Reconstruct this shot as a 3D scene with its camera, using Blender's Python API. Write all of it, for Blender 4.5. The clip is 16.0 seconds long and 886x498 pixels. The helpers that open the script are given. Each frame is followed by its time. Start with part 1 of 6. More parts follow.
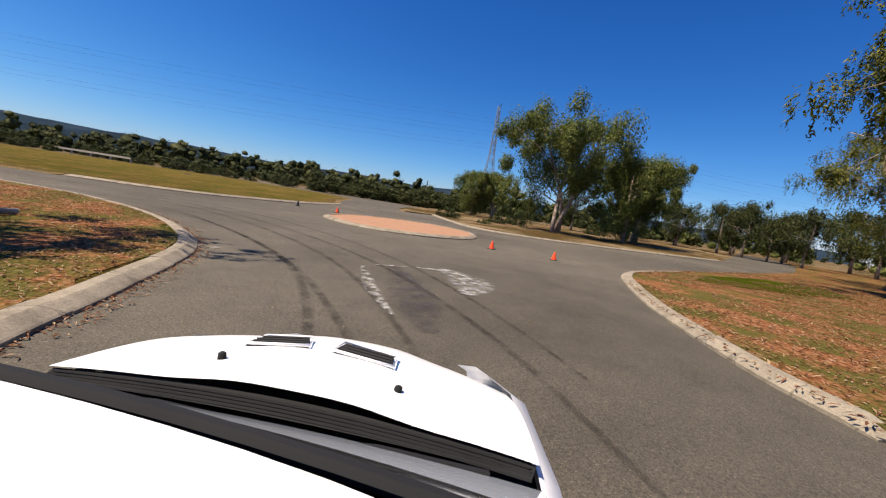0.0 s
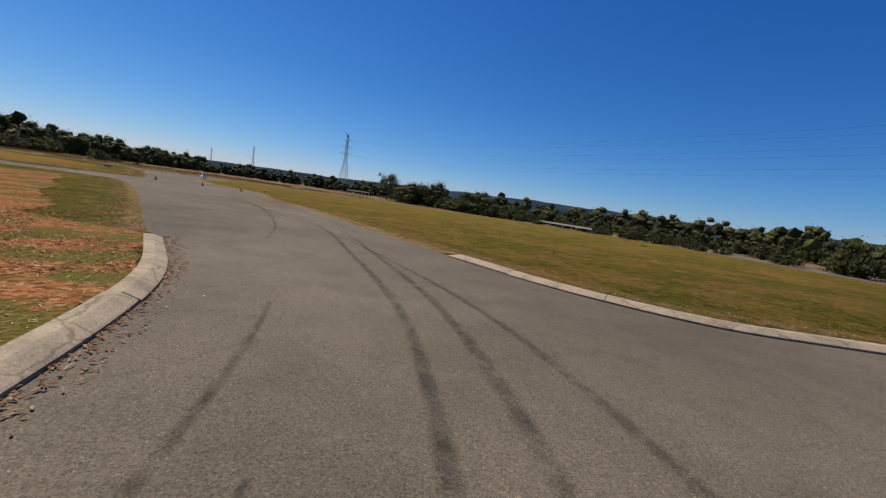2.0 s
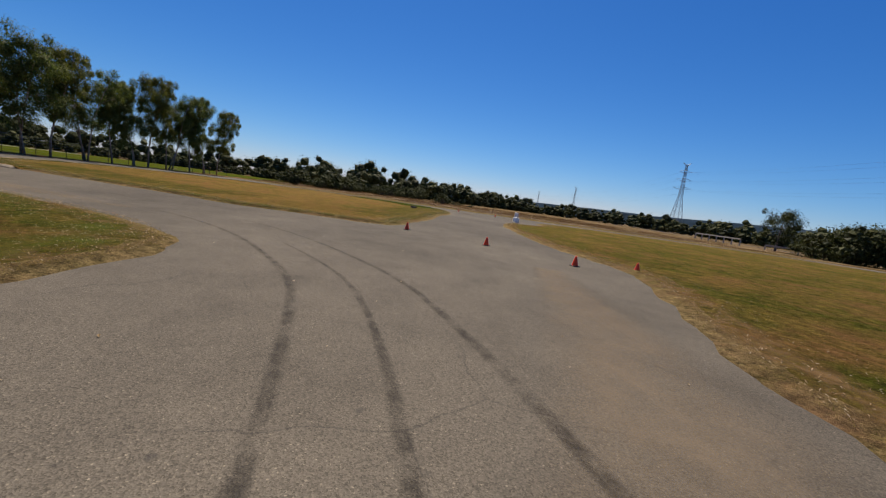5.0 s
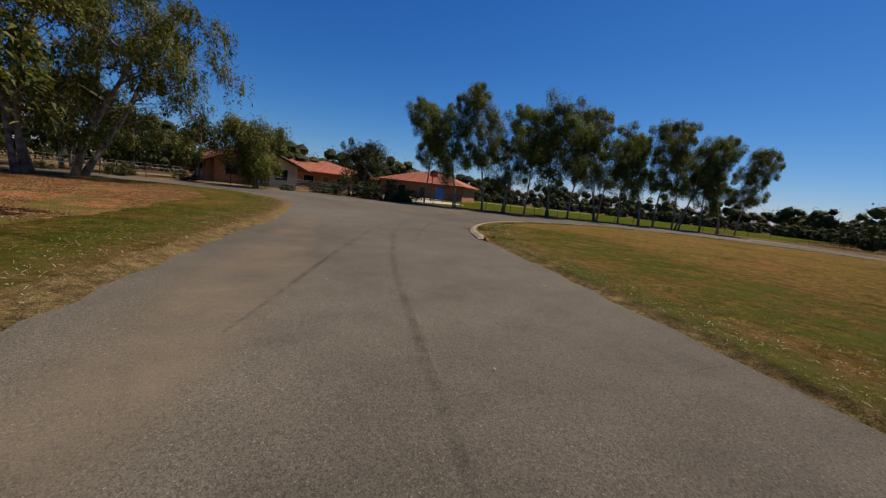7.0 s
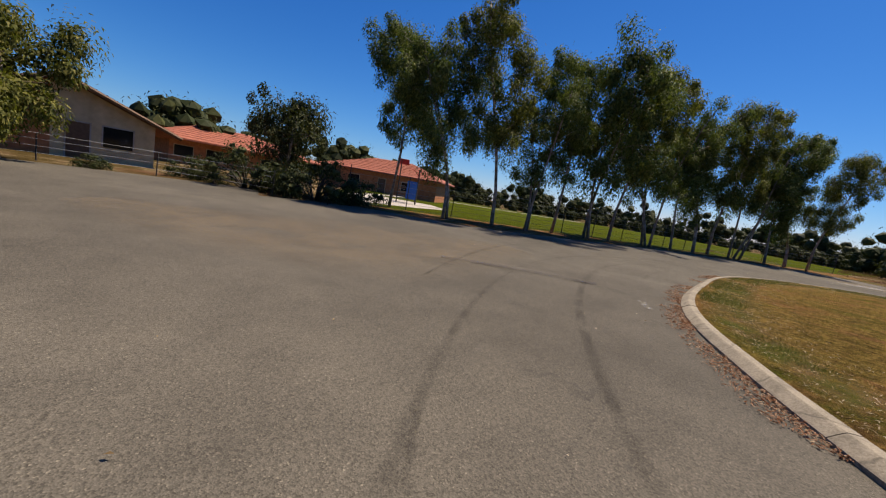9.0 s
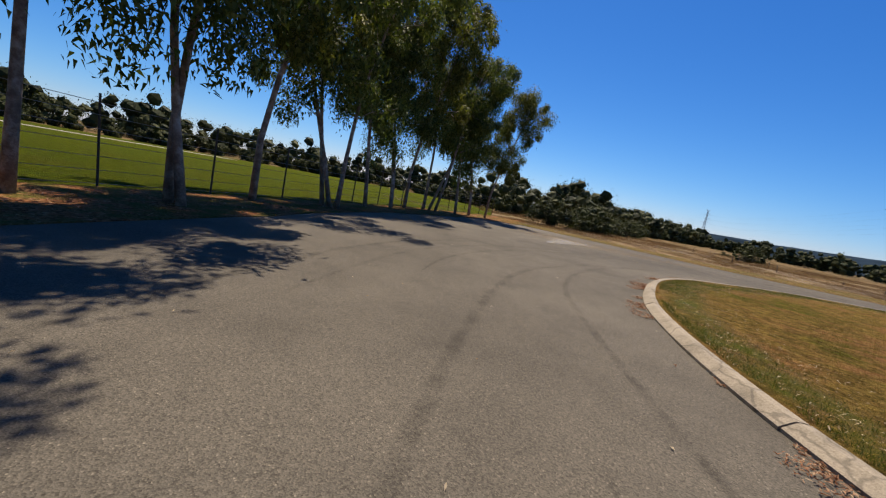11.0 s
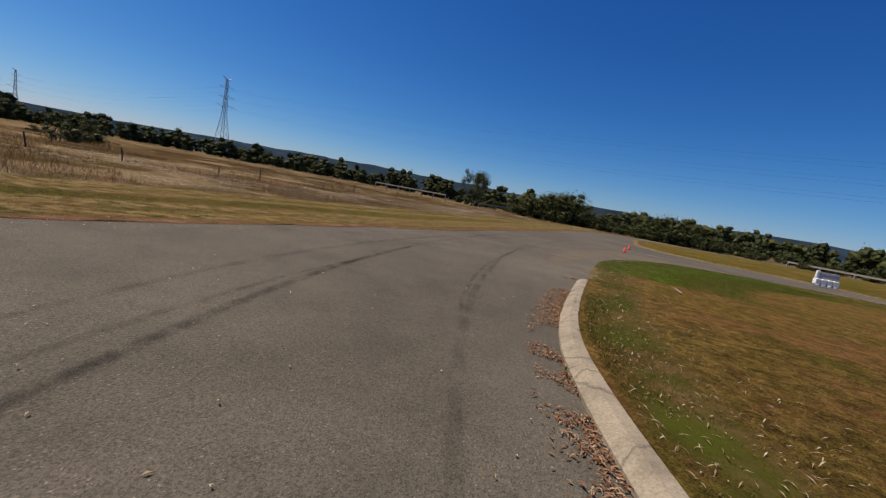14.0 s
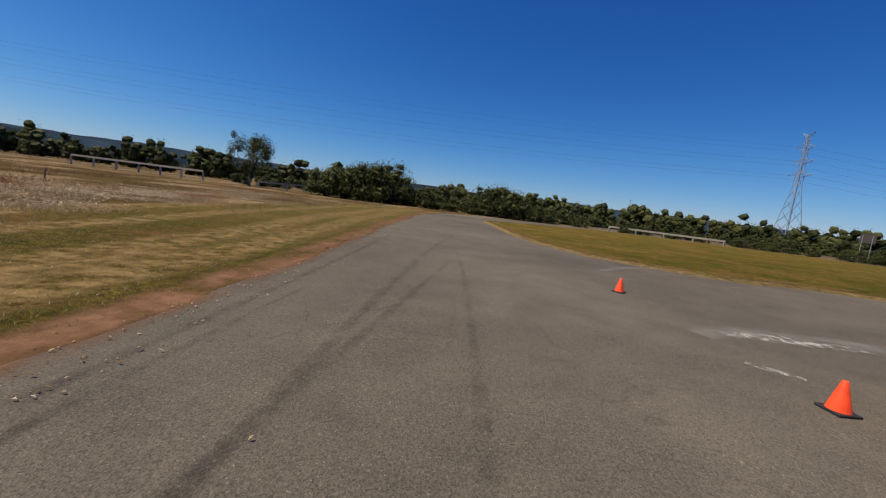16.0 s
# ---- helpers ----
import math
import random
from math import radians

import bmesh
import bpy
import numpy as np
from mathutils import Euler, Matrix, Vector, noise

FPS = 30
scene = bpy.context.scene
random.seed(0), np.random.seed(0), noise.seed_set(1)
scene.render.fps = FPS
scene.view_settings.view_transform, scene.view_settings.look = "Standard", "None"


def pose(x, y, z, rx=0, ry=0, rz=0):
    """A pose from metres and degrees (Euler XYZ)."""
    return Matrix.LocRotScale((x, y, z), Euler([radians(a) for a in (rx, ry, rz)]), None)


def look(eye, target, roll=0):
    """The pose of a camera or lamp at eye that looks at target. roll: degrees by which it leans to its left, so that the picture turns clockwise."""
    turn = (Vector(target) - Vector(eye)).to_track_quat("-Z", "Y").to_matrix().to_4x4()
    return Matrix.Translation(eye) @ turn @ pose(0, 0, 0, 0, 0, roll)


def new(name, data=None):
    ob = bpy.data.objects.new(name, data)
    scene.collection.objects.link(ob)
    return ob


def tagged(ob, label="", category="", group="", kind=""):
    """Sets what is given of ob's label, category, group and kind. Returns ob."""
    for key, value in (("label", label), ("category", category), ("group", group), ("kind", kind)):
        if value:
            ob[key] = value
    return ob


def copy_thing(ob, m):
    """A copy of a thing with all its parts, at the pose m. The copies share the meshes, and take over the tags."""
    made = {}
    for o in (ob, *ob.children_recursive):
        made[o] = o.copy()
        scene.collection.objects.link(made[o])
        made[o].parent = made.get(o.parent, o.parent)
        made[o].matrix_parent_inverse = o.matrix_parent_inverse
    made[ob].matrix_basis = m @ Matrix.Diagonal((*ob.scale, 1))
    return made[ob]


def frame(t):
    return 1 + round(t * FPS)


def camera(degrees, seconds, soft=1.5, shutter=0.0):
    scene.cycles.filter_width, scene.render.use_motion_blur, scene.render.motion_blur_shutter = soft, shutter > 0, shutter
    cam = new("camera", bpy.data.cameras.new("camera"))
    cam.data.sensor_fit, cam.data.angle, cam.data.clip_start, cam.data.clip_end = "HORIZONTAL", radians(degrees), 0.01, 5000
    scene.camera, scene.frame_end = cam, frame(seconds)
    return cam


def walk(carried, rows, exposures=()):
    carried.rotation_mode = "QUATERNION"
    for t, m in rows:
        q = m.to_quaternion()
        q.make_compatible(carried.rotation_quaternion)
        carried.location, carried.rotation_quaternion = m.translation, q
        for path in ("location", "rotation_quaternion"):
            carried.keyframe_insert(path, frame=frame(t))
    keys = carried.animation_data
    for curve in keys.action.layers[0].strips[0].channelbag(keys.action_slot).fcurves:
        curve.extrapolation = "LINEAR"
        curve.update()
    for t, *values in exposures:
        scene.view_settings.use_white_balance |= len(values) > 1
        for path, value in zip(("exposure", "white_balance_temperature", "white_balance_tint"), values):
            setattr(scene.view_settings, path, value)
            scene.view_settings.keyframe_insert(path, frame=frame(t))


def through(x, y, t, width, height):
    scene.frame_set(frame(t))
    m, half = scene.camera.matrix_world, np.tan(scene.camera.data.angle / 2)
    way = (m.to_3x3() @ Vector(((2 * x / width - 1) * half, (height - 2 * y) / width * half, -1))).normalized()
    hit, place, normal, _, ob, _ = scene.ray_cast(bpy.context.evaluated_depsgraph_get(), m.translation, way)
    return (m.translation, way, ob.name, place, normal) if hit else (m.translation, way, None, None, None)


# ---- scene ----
EXPO = [(0.0, 0.83), (0.5, 0.88), (1.0, 0.68), (1.5, 0.48), (2.0, 0.43), (2.5, 0.45), (3.0, 0.48), (5.5, 0.48), (6.0, 0.28), (7.0, 0.28), (7.5, 0.52), (8.0, 0.58), (10.5, 0.75), (11.5, 0.70), (12.5, 0.56), (13.5, 0.4), (14.5, 0.23), (15.0, 0.42), (15.5, 0.43), (16.0, 0.43)]
cam = camera(98.0, 16.0, soft=1.2)
# seconds, place of the lens, heading, pitch, roll
PATH = [
    (0, 15.58, 25.52, 1.62, -26.31, -6.89, -8.65),
    (0.5, 16.83, 29.94, 1.62, -14.74, -7.01, -9.21),
    (1, 16.97, 34.37, 1.62, -0.80, -6.73, -8.26),
    (1.5, 15.85, 38.76, 1.62, 16.70, -6.79, -8.07),
    (2, 13.37, 42.60, 1.62, 34.98, -6.71, -8.16),
    (2.5, 9.79, 45.77, 1.62, 48.85, -6.84, -9.29),
    (3, 5.45, 48.31, 1.62, 56.53, -7.01, -9.44),
    (3.2, 3.81, 49.34, 1.62, 58.54, -6.87, -9.32),
    (3.7, -0.61, 51.97, 1.62, 63.72, -6.89, -9.22),
    (4.2, -5.28, 54.33, 1.62, 67.62, -6.96, -8.88),
    (4.7, -10.08, 55.77, 1.62, 73.49, -7.18, -8.28),
    (5.3, -15.88, 55.40, 1.62, 87.75, -7.80, -7.23),
    (5.5, -17.77, 55.18, 1.62, 93.91, -7.95, -6.76),
    (6, -22.59, 53.23, 1.62, 110.99, -8.81, -5.79),
    (6.5, -26.37, 50.36, 1.62, 129.08, -8.43, -5.84),
    (7, -29.24, 46.72, 1.62, 144.99, -8.50, -6.43),
    (7.5, -31.51, 42.61, 1.62, 151.87, -8.30, -7.28),
    (8, -33.53, 38.28, 1.62, 150.87, -8.26, -7.79),
    (8.2, -34.48, 36.48, 1.62, 148.64, -8.29, -8.38),
    (8.7, -36.95, 32.32, 1.62, 143.49, -8.34, -9.24),
    (9.2, -40.12, 28.73, 1.62, 133.98, -8.45, -10.11),
    (9.8, -44.86, 25.50, 1.62, 119.55, -8.55, -10.92),
    (10.3, -49.60, 23.97, 1.62, 107.32, -8.52, -11.17),
    (10.5, -51.53, 23.42, 1.62, 103.00, -8.83, -11.14),
    (11, -56.75, 22.68, 1.62, 91.07, -8.37, -11.15),
    (11.5, -61.77, 23.21, 1.62, 78.03, -8.02, -11.04),
    (12, -66.18, 24.78, 1.62, 64.91, -7.87, -10.39),
    (12.5, -69.92, 27.35, 1.62, 51.46, -7.71, -10.54),
    (13, -73.06, 30.81, 1.62, 37.16, -7.45, -10.80),
    (13.5, -75.46, 35.17, 1.62, 22.85, -7.46, -10.19),
    (14, -76.94, 40.33, 1.62, 9.64, -8.02, -10.35),
    (14.5, -77.43, 46.09, 1.62, -1.19, -6.87, -8.62),
    (15, -77.10, 52.42, 1.62, -10.19, -7.09, -8.25),
    (15.5, -75.81, 59.09, 1.62, -15.42, -6.95, -7.21),
    (16, -73.75, 66.06, 1.62, -17.48, -6.97, -7.14),
]
walk(cam, [(t, pose(x, y, z, 90 + pitch, roll, yaw)) for t, x, y, z, yaw, pitch, roll in PATH], [(t, e, 6500, 12) for t, e in EXPO])

# ---- daylight ----
SUN_YAW, SUN_EL = radians(85), radians(61)
SUN_DIR = Vector((-math.sin(SUN_YAW) * math.cos(SUN_EL), math.cos(SUN_YAW) * math.cos(SUN_EL), math.sin(SUN_EL)))
SKY_BANDS = ((1.85, 0.0075), (1.25, 0.0288), (0.92, 0.080))
world = bpy.data.worlds.new("sky")
scene.world = world
world.use_nodes = True
wn = world.node_tree.nodes
sky = wn.new("ShaderNodeTexSky")
sky.sky_type = "NISHITA"
sky.sun_disc = False
sky.sun_elevation, sky.sun_rotation = SUN_EL, -SUN_YAW % (2 * math.pi)
sky.air_density, sky.dust_density, sky.ozone_density, sky.altitude = 1.0, 0.2, 2.0, 300
wn["Background"].inputs["Strength"].default_value = 1.0
split = wn.new("ShaderNodeSeparateColor")
join = wn.new("ShaderNodeCombineColor")
world.node_tree.links.new(sky.outputs["Color"], split.inputs["Color"])
for band, (reach, gain) in zip(("Red", "Green", "Blue"), SKY_BANDS):
    bend = wn.new("ShaderNodeMath")
    bend.operation = "POWER"
    bend.inputs[1].default_value = reach
    scale = wn.new("ShaderNodeMath")
    scale.operation = "MULTIPLY"
    scale.inputs[1].default_value = gain
    world.node_tree.links.new(split.outputs[band], bend.inputs[0])
    world.node_tree.links.new(bend.outputs[0], scale.inputs[0])
    world.node_tree.links.new(scale.outputs[0], join.inputs[band])
world.node_tree.links.new(join.outputs["Color"], wn["Background"].inputs["Color"])
sun_data = bpy.data.lights.new("sun", "SUN")
sun_data.energy, sun_data.angle, sun_data.color = 5.0, radians(0.53), (1.0, 0.88, 0.70)
sun = new("sun", sun_data)
sun.matrix_world = look((0, 0, 60), Vector((0, 0, 60)) - SUN_DIR)


# ---- materials ----
class Nodes:
    """A node material under construction."""

    def __init__(self, name):
        self.mat = bpy.data.materials.new(name)
        self.mat.use_nodes = True
        self.tree = self.mat.node_tree
        self.bsdf = self.tree.nodes["Principled BSDF"]

    def add(self, kind, **values):
        node = self.tree.nodes.new(kind)
        for key, value in values.items():
            node.inputs[key].default_value = value
        return node

    def link(self, a, b):
        self.tree.links.new(a, b)

    def place(self):
        return self.add("ShaderNodeNewGeometry").outputs["Position"]

    def local(self):
        return self.add("ShaderNodeTexCoord").outputs["Object"]

    def noise(self, where, scale, detail=4.0, rough=0.55):
        node = self.add("ShaderNodeTexNoise", Scale=scale, Detail=detail, Roughness=rough)
        self.link(where, node.inputs["Vector"])
        return node.outputs["Fac"]

    def ramp(self, fac, stops):
        node = self.add("ShaderNodeValToRGB")
        while len(node.color_ramp.elements) < len(stops):
            node.color_ramp.elements.new(0.5)
        for e, (at, col) in zip(node.color_ramp.elements, stops):
            e.position = at
            e.color = (*col, 1) if len(col) == 3 else col
        self.link(fac, node.inputs["Fac"])
        return node.outputs["Color"]

    def mix(self, fac, a, b, blend="MIX"):
        node = self.tree.nodes.new("ShaderNodeMix")
        node.data_type, node.blend_type = "RGBA", blend
        for value, socket in ((fac, node.inputs[0]), (a, node.inputs[6]), (b, node.inputs[7])):
            if hasattr(value, "links"):
                self.link(value, socket)
            elif isinstance(value, (int, float)):
                socket.default_value = value
            else:
                socket.default_value = (*value, 1)
        return node.outputs[2]

    def bump(self, height, strength, distance):
        node = self.add("ShaderNodeBump", Strength=strength, Distance=distance)
        self.link(height, node.inputs["Height"])
        self.link(node.outputs["Normal"], self.bsdf.inputs["Normal"])

    def done(self, colour, rough=0.8, metal=0.0, spec=0.3):
        if hasattr(colour, "links"):
            self.link(colour, self.bsdf.inputs["Base Color"])
        else:
            self.bsdf.inputs["Base Color"].default_value = (*colour, 1)
        self.bsdf.inputs["Roughness"].default_value = rough
        self.bsdf.inputs["Metallic"].default_value = metal
        self.bsdf.inputs["Specular IOR Level"].default_value = spec
        return self.mat


def plain(name, colour, rough=0.6, metal=0.0, scale=6.0, spread=0.18, relief=0.0):
    """A surface of one colour with faint dirt and grain."""
    n = Nodes(name)
    w = n.local()
    lo = [c * (1 - spread) for c in colour]
    hi = [min(1, c * (1 + spread)) for c in colour]
    col = n.ramp(n.noise(w, scale, 6), [(0.3, lo), (0.7, hi)])
    if relief:
        n.bump(n.noise(w, scale * 12, 3), 0.4, relief)
    return n.done(col, rough, metal)


def make_asphalt():
    """Old spray-sealed asphalt: worn lanes, stone chips, fine cracks and drips of oil."""
    n = Nodes("asphalt")
    w = n.place()
    big = n.ramp(n.noise(w, 0.12, 5), [(0.30, (0.078, 0.069, 0.056)), (0.5, (0.105, 0.093, 0.075)), (0.72, (0.136, 0.120, 0.096))])
    mid = n.ramp(n.noise(w, 0.9, 6, 0.68), [(0.25, (0.74, 0.74, 0.745)), (0.5, (0.97, 0.97, 0.97)), (0.75, (1.14, 1.135, 1.12))])
    small = n.ramp(n.noise(w, 34.0, 5, 0.8), [(0.30, (0.72, 0.72, 0.72)), (0.5, (0.98, 0.98, 0.98)), (0.70, (1.24, 1.235, 1.22))])
    vor = n.add("ShaderNodeTexVoronoi", Scale=95.0)
    n.link(w, vor.inputs["Vector"])
    grit = n.ramp(vor.outputs["Color"], [(0.12, (0.56, 0.55, 0.54)), (0.5, (0.92, 0.92, 0.92)), (0.86, (1.15, 1.13, 1.10)), (0.97, (1.9, 1.85, 1.75))])
    col = n.mix(1.0, n.mix(1.0, n.mix(1.0, big, mid, "MULTIPLY"), small, "MULTIPLY"), grit, "MULTIPLY")
    # cracks wander, and keep to some stretches
    bent = n.add("ShaderNodeTexNoise", Scale=1.4, Detail=5.0)
    n.link(w, bent.inputs["Vector"])
    warp = n.mix(0.42, w, bent.outputs["Color"], "ADD")
    crack = n.add("ShaderNodeTexVoronoi", Scale=0.42)
    crack.feature = "DISTANCE_TO_EDGE"
    n.link(warp, crack.inputs["Vector"])
    line = n.ramp(crack.outputs["Distance"], [(0.0012, (1, 1, 1)), (0.0045, (0, 0, 0))])
    where = n.ramp(n.noise(w, 0.23, 3), [(0.48, (0, 0, 0)), (0.62, (0.5, 0.5, 0.5))])
    col = n.mix(n.mix(1.0, line, where, "MULTIPLY"), col, (0.035, 0.032, 0.030))
    # sparse oil drips
    drip = n.add("ShaderNodeTexVoronoi", Scale=1.7)
    n.link(w, drip.inputs["Vector"])
    spot = n.ramp(drip.outputs["Distance"], [(0.03, (0.55, 0.55, 0.55)), (0.085, (0, 0, 0))])
    few = n.ramp(n.noise(w, 0.5, 3), [(0.52, (0, 0, 0)), (0.60, (1, 1, 1))])
    col = n.mix(n.mix(1.0, spot, few, "MULTIPLY"), col, (0.04, 0.037, 0.035))
    n.bump(vor.outputs["Distance"], 0.6, 0.006)
    return n.done(col, 0.9, 0, 0.12)


def make_grass(name, dry, green, bare, amount):
    """Mown couch grass: dry straw, greener patches and bare soil; amount is how much of it is green."""
    n = Nodes(name)
    w = n.place()
    fine = n.ramp(n.mix(0.42, n.noise(w, 38, 5, 0.82), n.noise(w, 5.5, 6, 0.78)), [(0.35, (0, 0, 0)), (0.65, (1, 1, 1))])
    straw = n.ramp(fine, [(0.2, [c * 0.32 for c in dry]), (0.5, dry), (0.85, [c * 2.0 for c in dry])])
    lush = n.ramp(fine, [(0.2, [c * 0.32 for c in green]), (0.5, green), (0.85, [c * 2.2 for c in green])])
    soil = n.ramp(fine, [(0.3, [c * 0.7 for c in bare]), (0.7, [c * 1.25 for c in bare])])
    patch = n.ramp(n.noise(w, 0.19, 7, 0.72), [(0.60 - amount, (0, 0, 0)), (0.71 - amount, (1, 1, 1))])
    tuft = n.ramp(n.noise(w, 1.6, 6, 0.75), [(0.36, (0, 0, 0)), (0.56, (1, 1, 1))])
    part = n.mix(0.55, n.mix(1.0, patch, tuft, "MULTIPLY"), n.mix(0.5, patch, tuft))
    col = n.mix(part, straw, lush)
    worn = n.ramp(n.noise(w, 0.42, 7, 0.75), [(0.48, (0, 0, 0)), (0.66, (0.95, 0.95, 0.95))])
    col = n.mix(worn, col, soil)
    # thin hollows between the tufts: their shade is multiplied into the colour
    hollow_shade = n.ramp(n.noise(w, 3.4, 6, 0.8), [(0.38, (0.62, 0.64, 0.58)), (0.51, (1, 1, 1)), (0.66, (1.26, 1.23, 1.12))])
    col = n.mix(1.0, col, hollow_shade, "MULTIPLY")
    n.bump(fine, 0.9, 0.05)
    return n.done(col, 0.98, 0, 0.02)


def make_mulch():
    n = Nodes("leaf mulch")
    w = n.place()
    vor = n.add("ShaderNodeTexVoronoi", Scale=16.0)
    n.link(w, vor.inputs["Vector"])
    flake = n.ramp(vor.outputs["Color"], [(0.1, (0.074, 0.031, 0.013)), (0.45, (0.192, 0.078, 0.033)), (0.8, (0.266, 0.126, 0.063)), (1.0, (0.355, 0.244, 0.155))])
    turf = n.ramp(n.noise(w, 26, 6, 0.75), [(0.3, (0.033, 0.037, 0.009)), (0.7, (0.111, 0.104, 0.026))])
    patch = n.ramp(n.noise(w, 0.8, 6, 0.7), [(0.435, (0, 0, 0)), (0.56, (0.9, 0.9, 0.9))])
    n.bump(vor.outputs["Distance"], 0.8, 0.05)
    return n.done(n.mix(patch, flake, turf), 0.98, 0, 0.02)


def make_field():
    """The open land: dry grass, pale straw, scrubby olive and red soil."""
    n = Nodes("dry field")
    w = n.place()
    fine = n.noise(w, 6, 8, 0.75)
    straw = n.ramp(fine, [(0.30, (0.070, 0.044, 0.018)), (0.50, (0.195, 0.140, 0.075)), (0.68, (0.350, 0.280, 0.190))])
    olive = n.ramp(fine, [(0.3, (0.030, 0.024, 0.007)), (0.7, (0.117, 0.077, 0.030))])
    red = n.ramp(fine, [(0.3, (0.069, 0.031, 0.014)), (0.7, (0.160, 0.085, 0.045))])
    col = n.mix(n.ramp(n.noise(w, 0.10, 7, 0.66), [(0.44, (0, 0, 0)), (0.52, (1, 1, 1))]), straw, olive)
    col = n.mix(n.ramp(n.noise(w, 0.15, 7, 0.70), [(0.52, (0, 0, 0)), (0.64, (1, 1, 1))]), col, red)
    n.bump(fine, 0.9, 0.15)
    return n.done(col, 0.98, 0, 0.02)


def make_concrete(name, base, cracked=0.0, grime=0.55):
    """Weathered concrete: grime, fine aggregate and, where cracked, thin wandering cracks."""
    n = Nodes(name)
    w = n.place()
    col = n.ramp(n.noise(w, 1.7, 8, 0.75), [(0.30, [c * grime for c in base]), (0.5, base), (0.72, [min(1, c * (1.5 - 0.4 * grime)) for c in base])])
    speck = n.ramp(n.noise(w, 45, 4, 0.7), [(0.3, (0.68, 0.67, 0.65)), (0.6, (1.08, 1.08, 1.08))])
    col = n.mix(1.0, col, speck, "MULTIPLY")
    if cracked:
        bent = n.add("ShaderNodeTexNoise", Scale=5.0, Detail=4.0)
        n.link(w, bent.inputs["Vector"])
        split = n.add("ShaderNodeTexVoronoi", Scale=1.1)
        split.feature = "DISTANCE_TO_EDGE"
        n.link(n.mix(0.16, w, bent.outputs["Color"], "ADD"), split.inputs["Vector"])
        line = n.ramp(split.outputs["Distance"], [(0.008, (cracked, cracked, cracked)), (0.02, (0, 0, 0))])
        col = n.mix(line, col, (0.05, 0.043, 0.035))
    n.bump(n.noise(w, 40, 5), 0.4, 0.01)
    return n.done(col, 0.9, 0, 0.2)


def make_leaf(name, lo, mid, hi, through=(1.25, 1.35, 0.45), share=0.38):
    n = Nodes(name)
    isle = n.add("ShaderNodeNewGeometry").outputs["Random Per Island"]
    col = n.ramp(isle, [(0.0, lo), (0.5, mid), (1.0, hi)])
    n.bsdf.inputs["Transmission Weight"].default_value = 0.0
    out = n.tree.nodes["Material Output"]
    thin = n.add("ShaderNodeBsdfTranslucent")
    n.link(n.mix(1.0, col, through, "MULTIPLY"), thin.inputs["Color"])
    both = n.add("ShaderNodeMixShader", Fac=share)
    n.link(n.bsdf.outputs[0], both.inputs[1])
    n.link(thin.outputs[0], both.inputs[2])
    n.link(both.outputs[0], out.inputs["Surface"])
    return n.done(col, 0.65, 0, 0.12)


def make_bark():
    n = Nodes("gum bark")
    w = n.local()
    grain = n.noise(w, 3.0, 8, 0.7)
    col = n.ramp(grain, [(0.3, (0.09, 0.06, 0.045)), (0.48, (0.22, 0.16, 0.12)), (0.62, (0.42, 0.35, 0.29)), (0.75, (0.56, 0.50, 0.43))])
    n.bump(n.noise(w, 18, 6), 0.6, 0.03)
    return n.done(col, 0.85, 0, 0.2)


def make_stain(name, colour, lo, hi, scale, rough=0.8, strength=1.0):
    """A thin uneven film on the asphalt: rubber, paint or spilt lime, with gaps."""
    n = Nodes(name)
    w = n.place()
    n.mat.blend_method = "HASHED"
    cover = n.ramp(n.noise(w, scale, 7, 0.72), [(lo, (0, 0, 0)), (hi, (strength, strength, strength))])
    uv = n.add("ShaderNodeUVMap").outputs["UV"]
    split = n.add("ShaderNodeSeparateXYZ")
    n.link(uv, split.inputs[0])
    edge = n.ramp(split.outputs["X"], [(0.0, (0, 0, 0)), (0.3, (1, 1, 1)), (0.7, (1, 1, 1)), (1.0, (0, 0, 0))])
    n.link(n.mix(1.0, cover, edge, "MULTIPLY"), n.bsdf.inputs["Alpha"])
    return n.done(colour, rough, 0, 0.04)


ASPHALT = make_asphalt()
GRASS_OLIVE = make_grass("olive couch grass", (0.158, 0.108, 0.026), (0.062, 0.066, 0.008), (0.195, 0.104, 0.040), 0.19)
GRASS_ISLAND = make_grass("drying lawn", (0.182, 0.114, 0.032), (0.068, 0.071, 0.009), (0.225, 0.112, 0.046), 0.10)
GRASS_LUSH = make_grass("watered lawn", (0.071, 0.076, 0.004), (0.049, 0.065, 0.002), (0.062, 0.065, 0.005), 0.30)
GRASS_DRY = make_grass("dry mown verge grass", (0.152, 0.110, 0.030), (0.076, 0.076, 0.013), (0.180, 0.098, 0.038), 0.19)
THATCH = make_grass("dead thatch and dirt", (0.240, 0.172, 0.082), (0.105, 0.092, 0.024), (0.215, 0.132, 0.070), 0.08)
GRASS_BLADE = make_leaf("grass blades", (0.084, 0.085, 0.014), (0.179, 0.14, 0.035), (0.336, 0.24, 0.10), (1.1, 1.1, 0.5), 0.35)
MULCH = make_mulch()
FIELD = make_field()
CONCRETE = make_concrete("kerb concrete", (0.250, 0.212, 0.160), 0.45)
SLAB = make_concrete("pale concrete", (0.385, 0.348, 0.303))
SALMON = make_concrete("salmon gravel paving", (0.330, 0.185, 0.110), 0.0, 0.86)
RUBBER = make_stain("tyre rubber on asphalt", (0.020, 0.019, 0.019), 0.36, 0.66, 3.0, 0.8, 0.46)
OLD_RUBBER = make_stain("faded tyre rubber on asphalt", (0.024, 0.022, 0.021), 0.38, 0.70, 2.2, 0.85, 0.32)
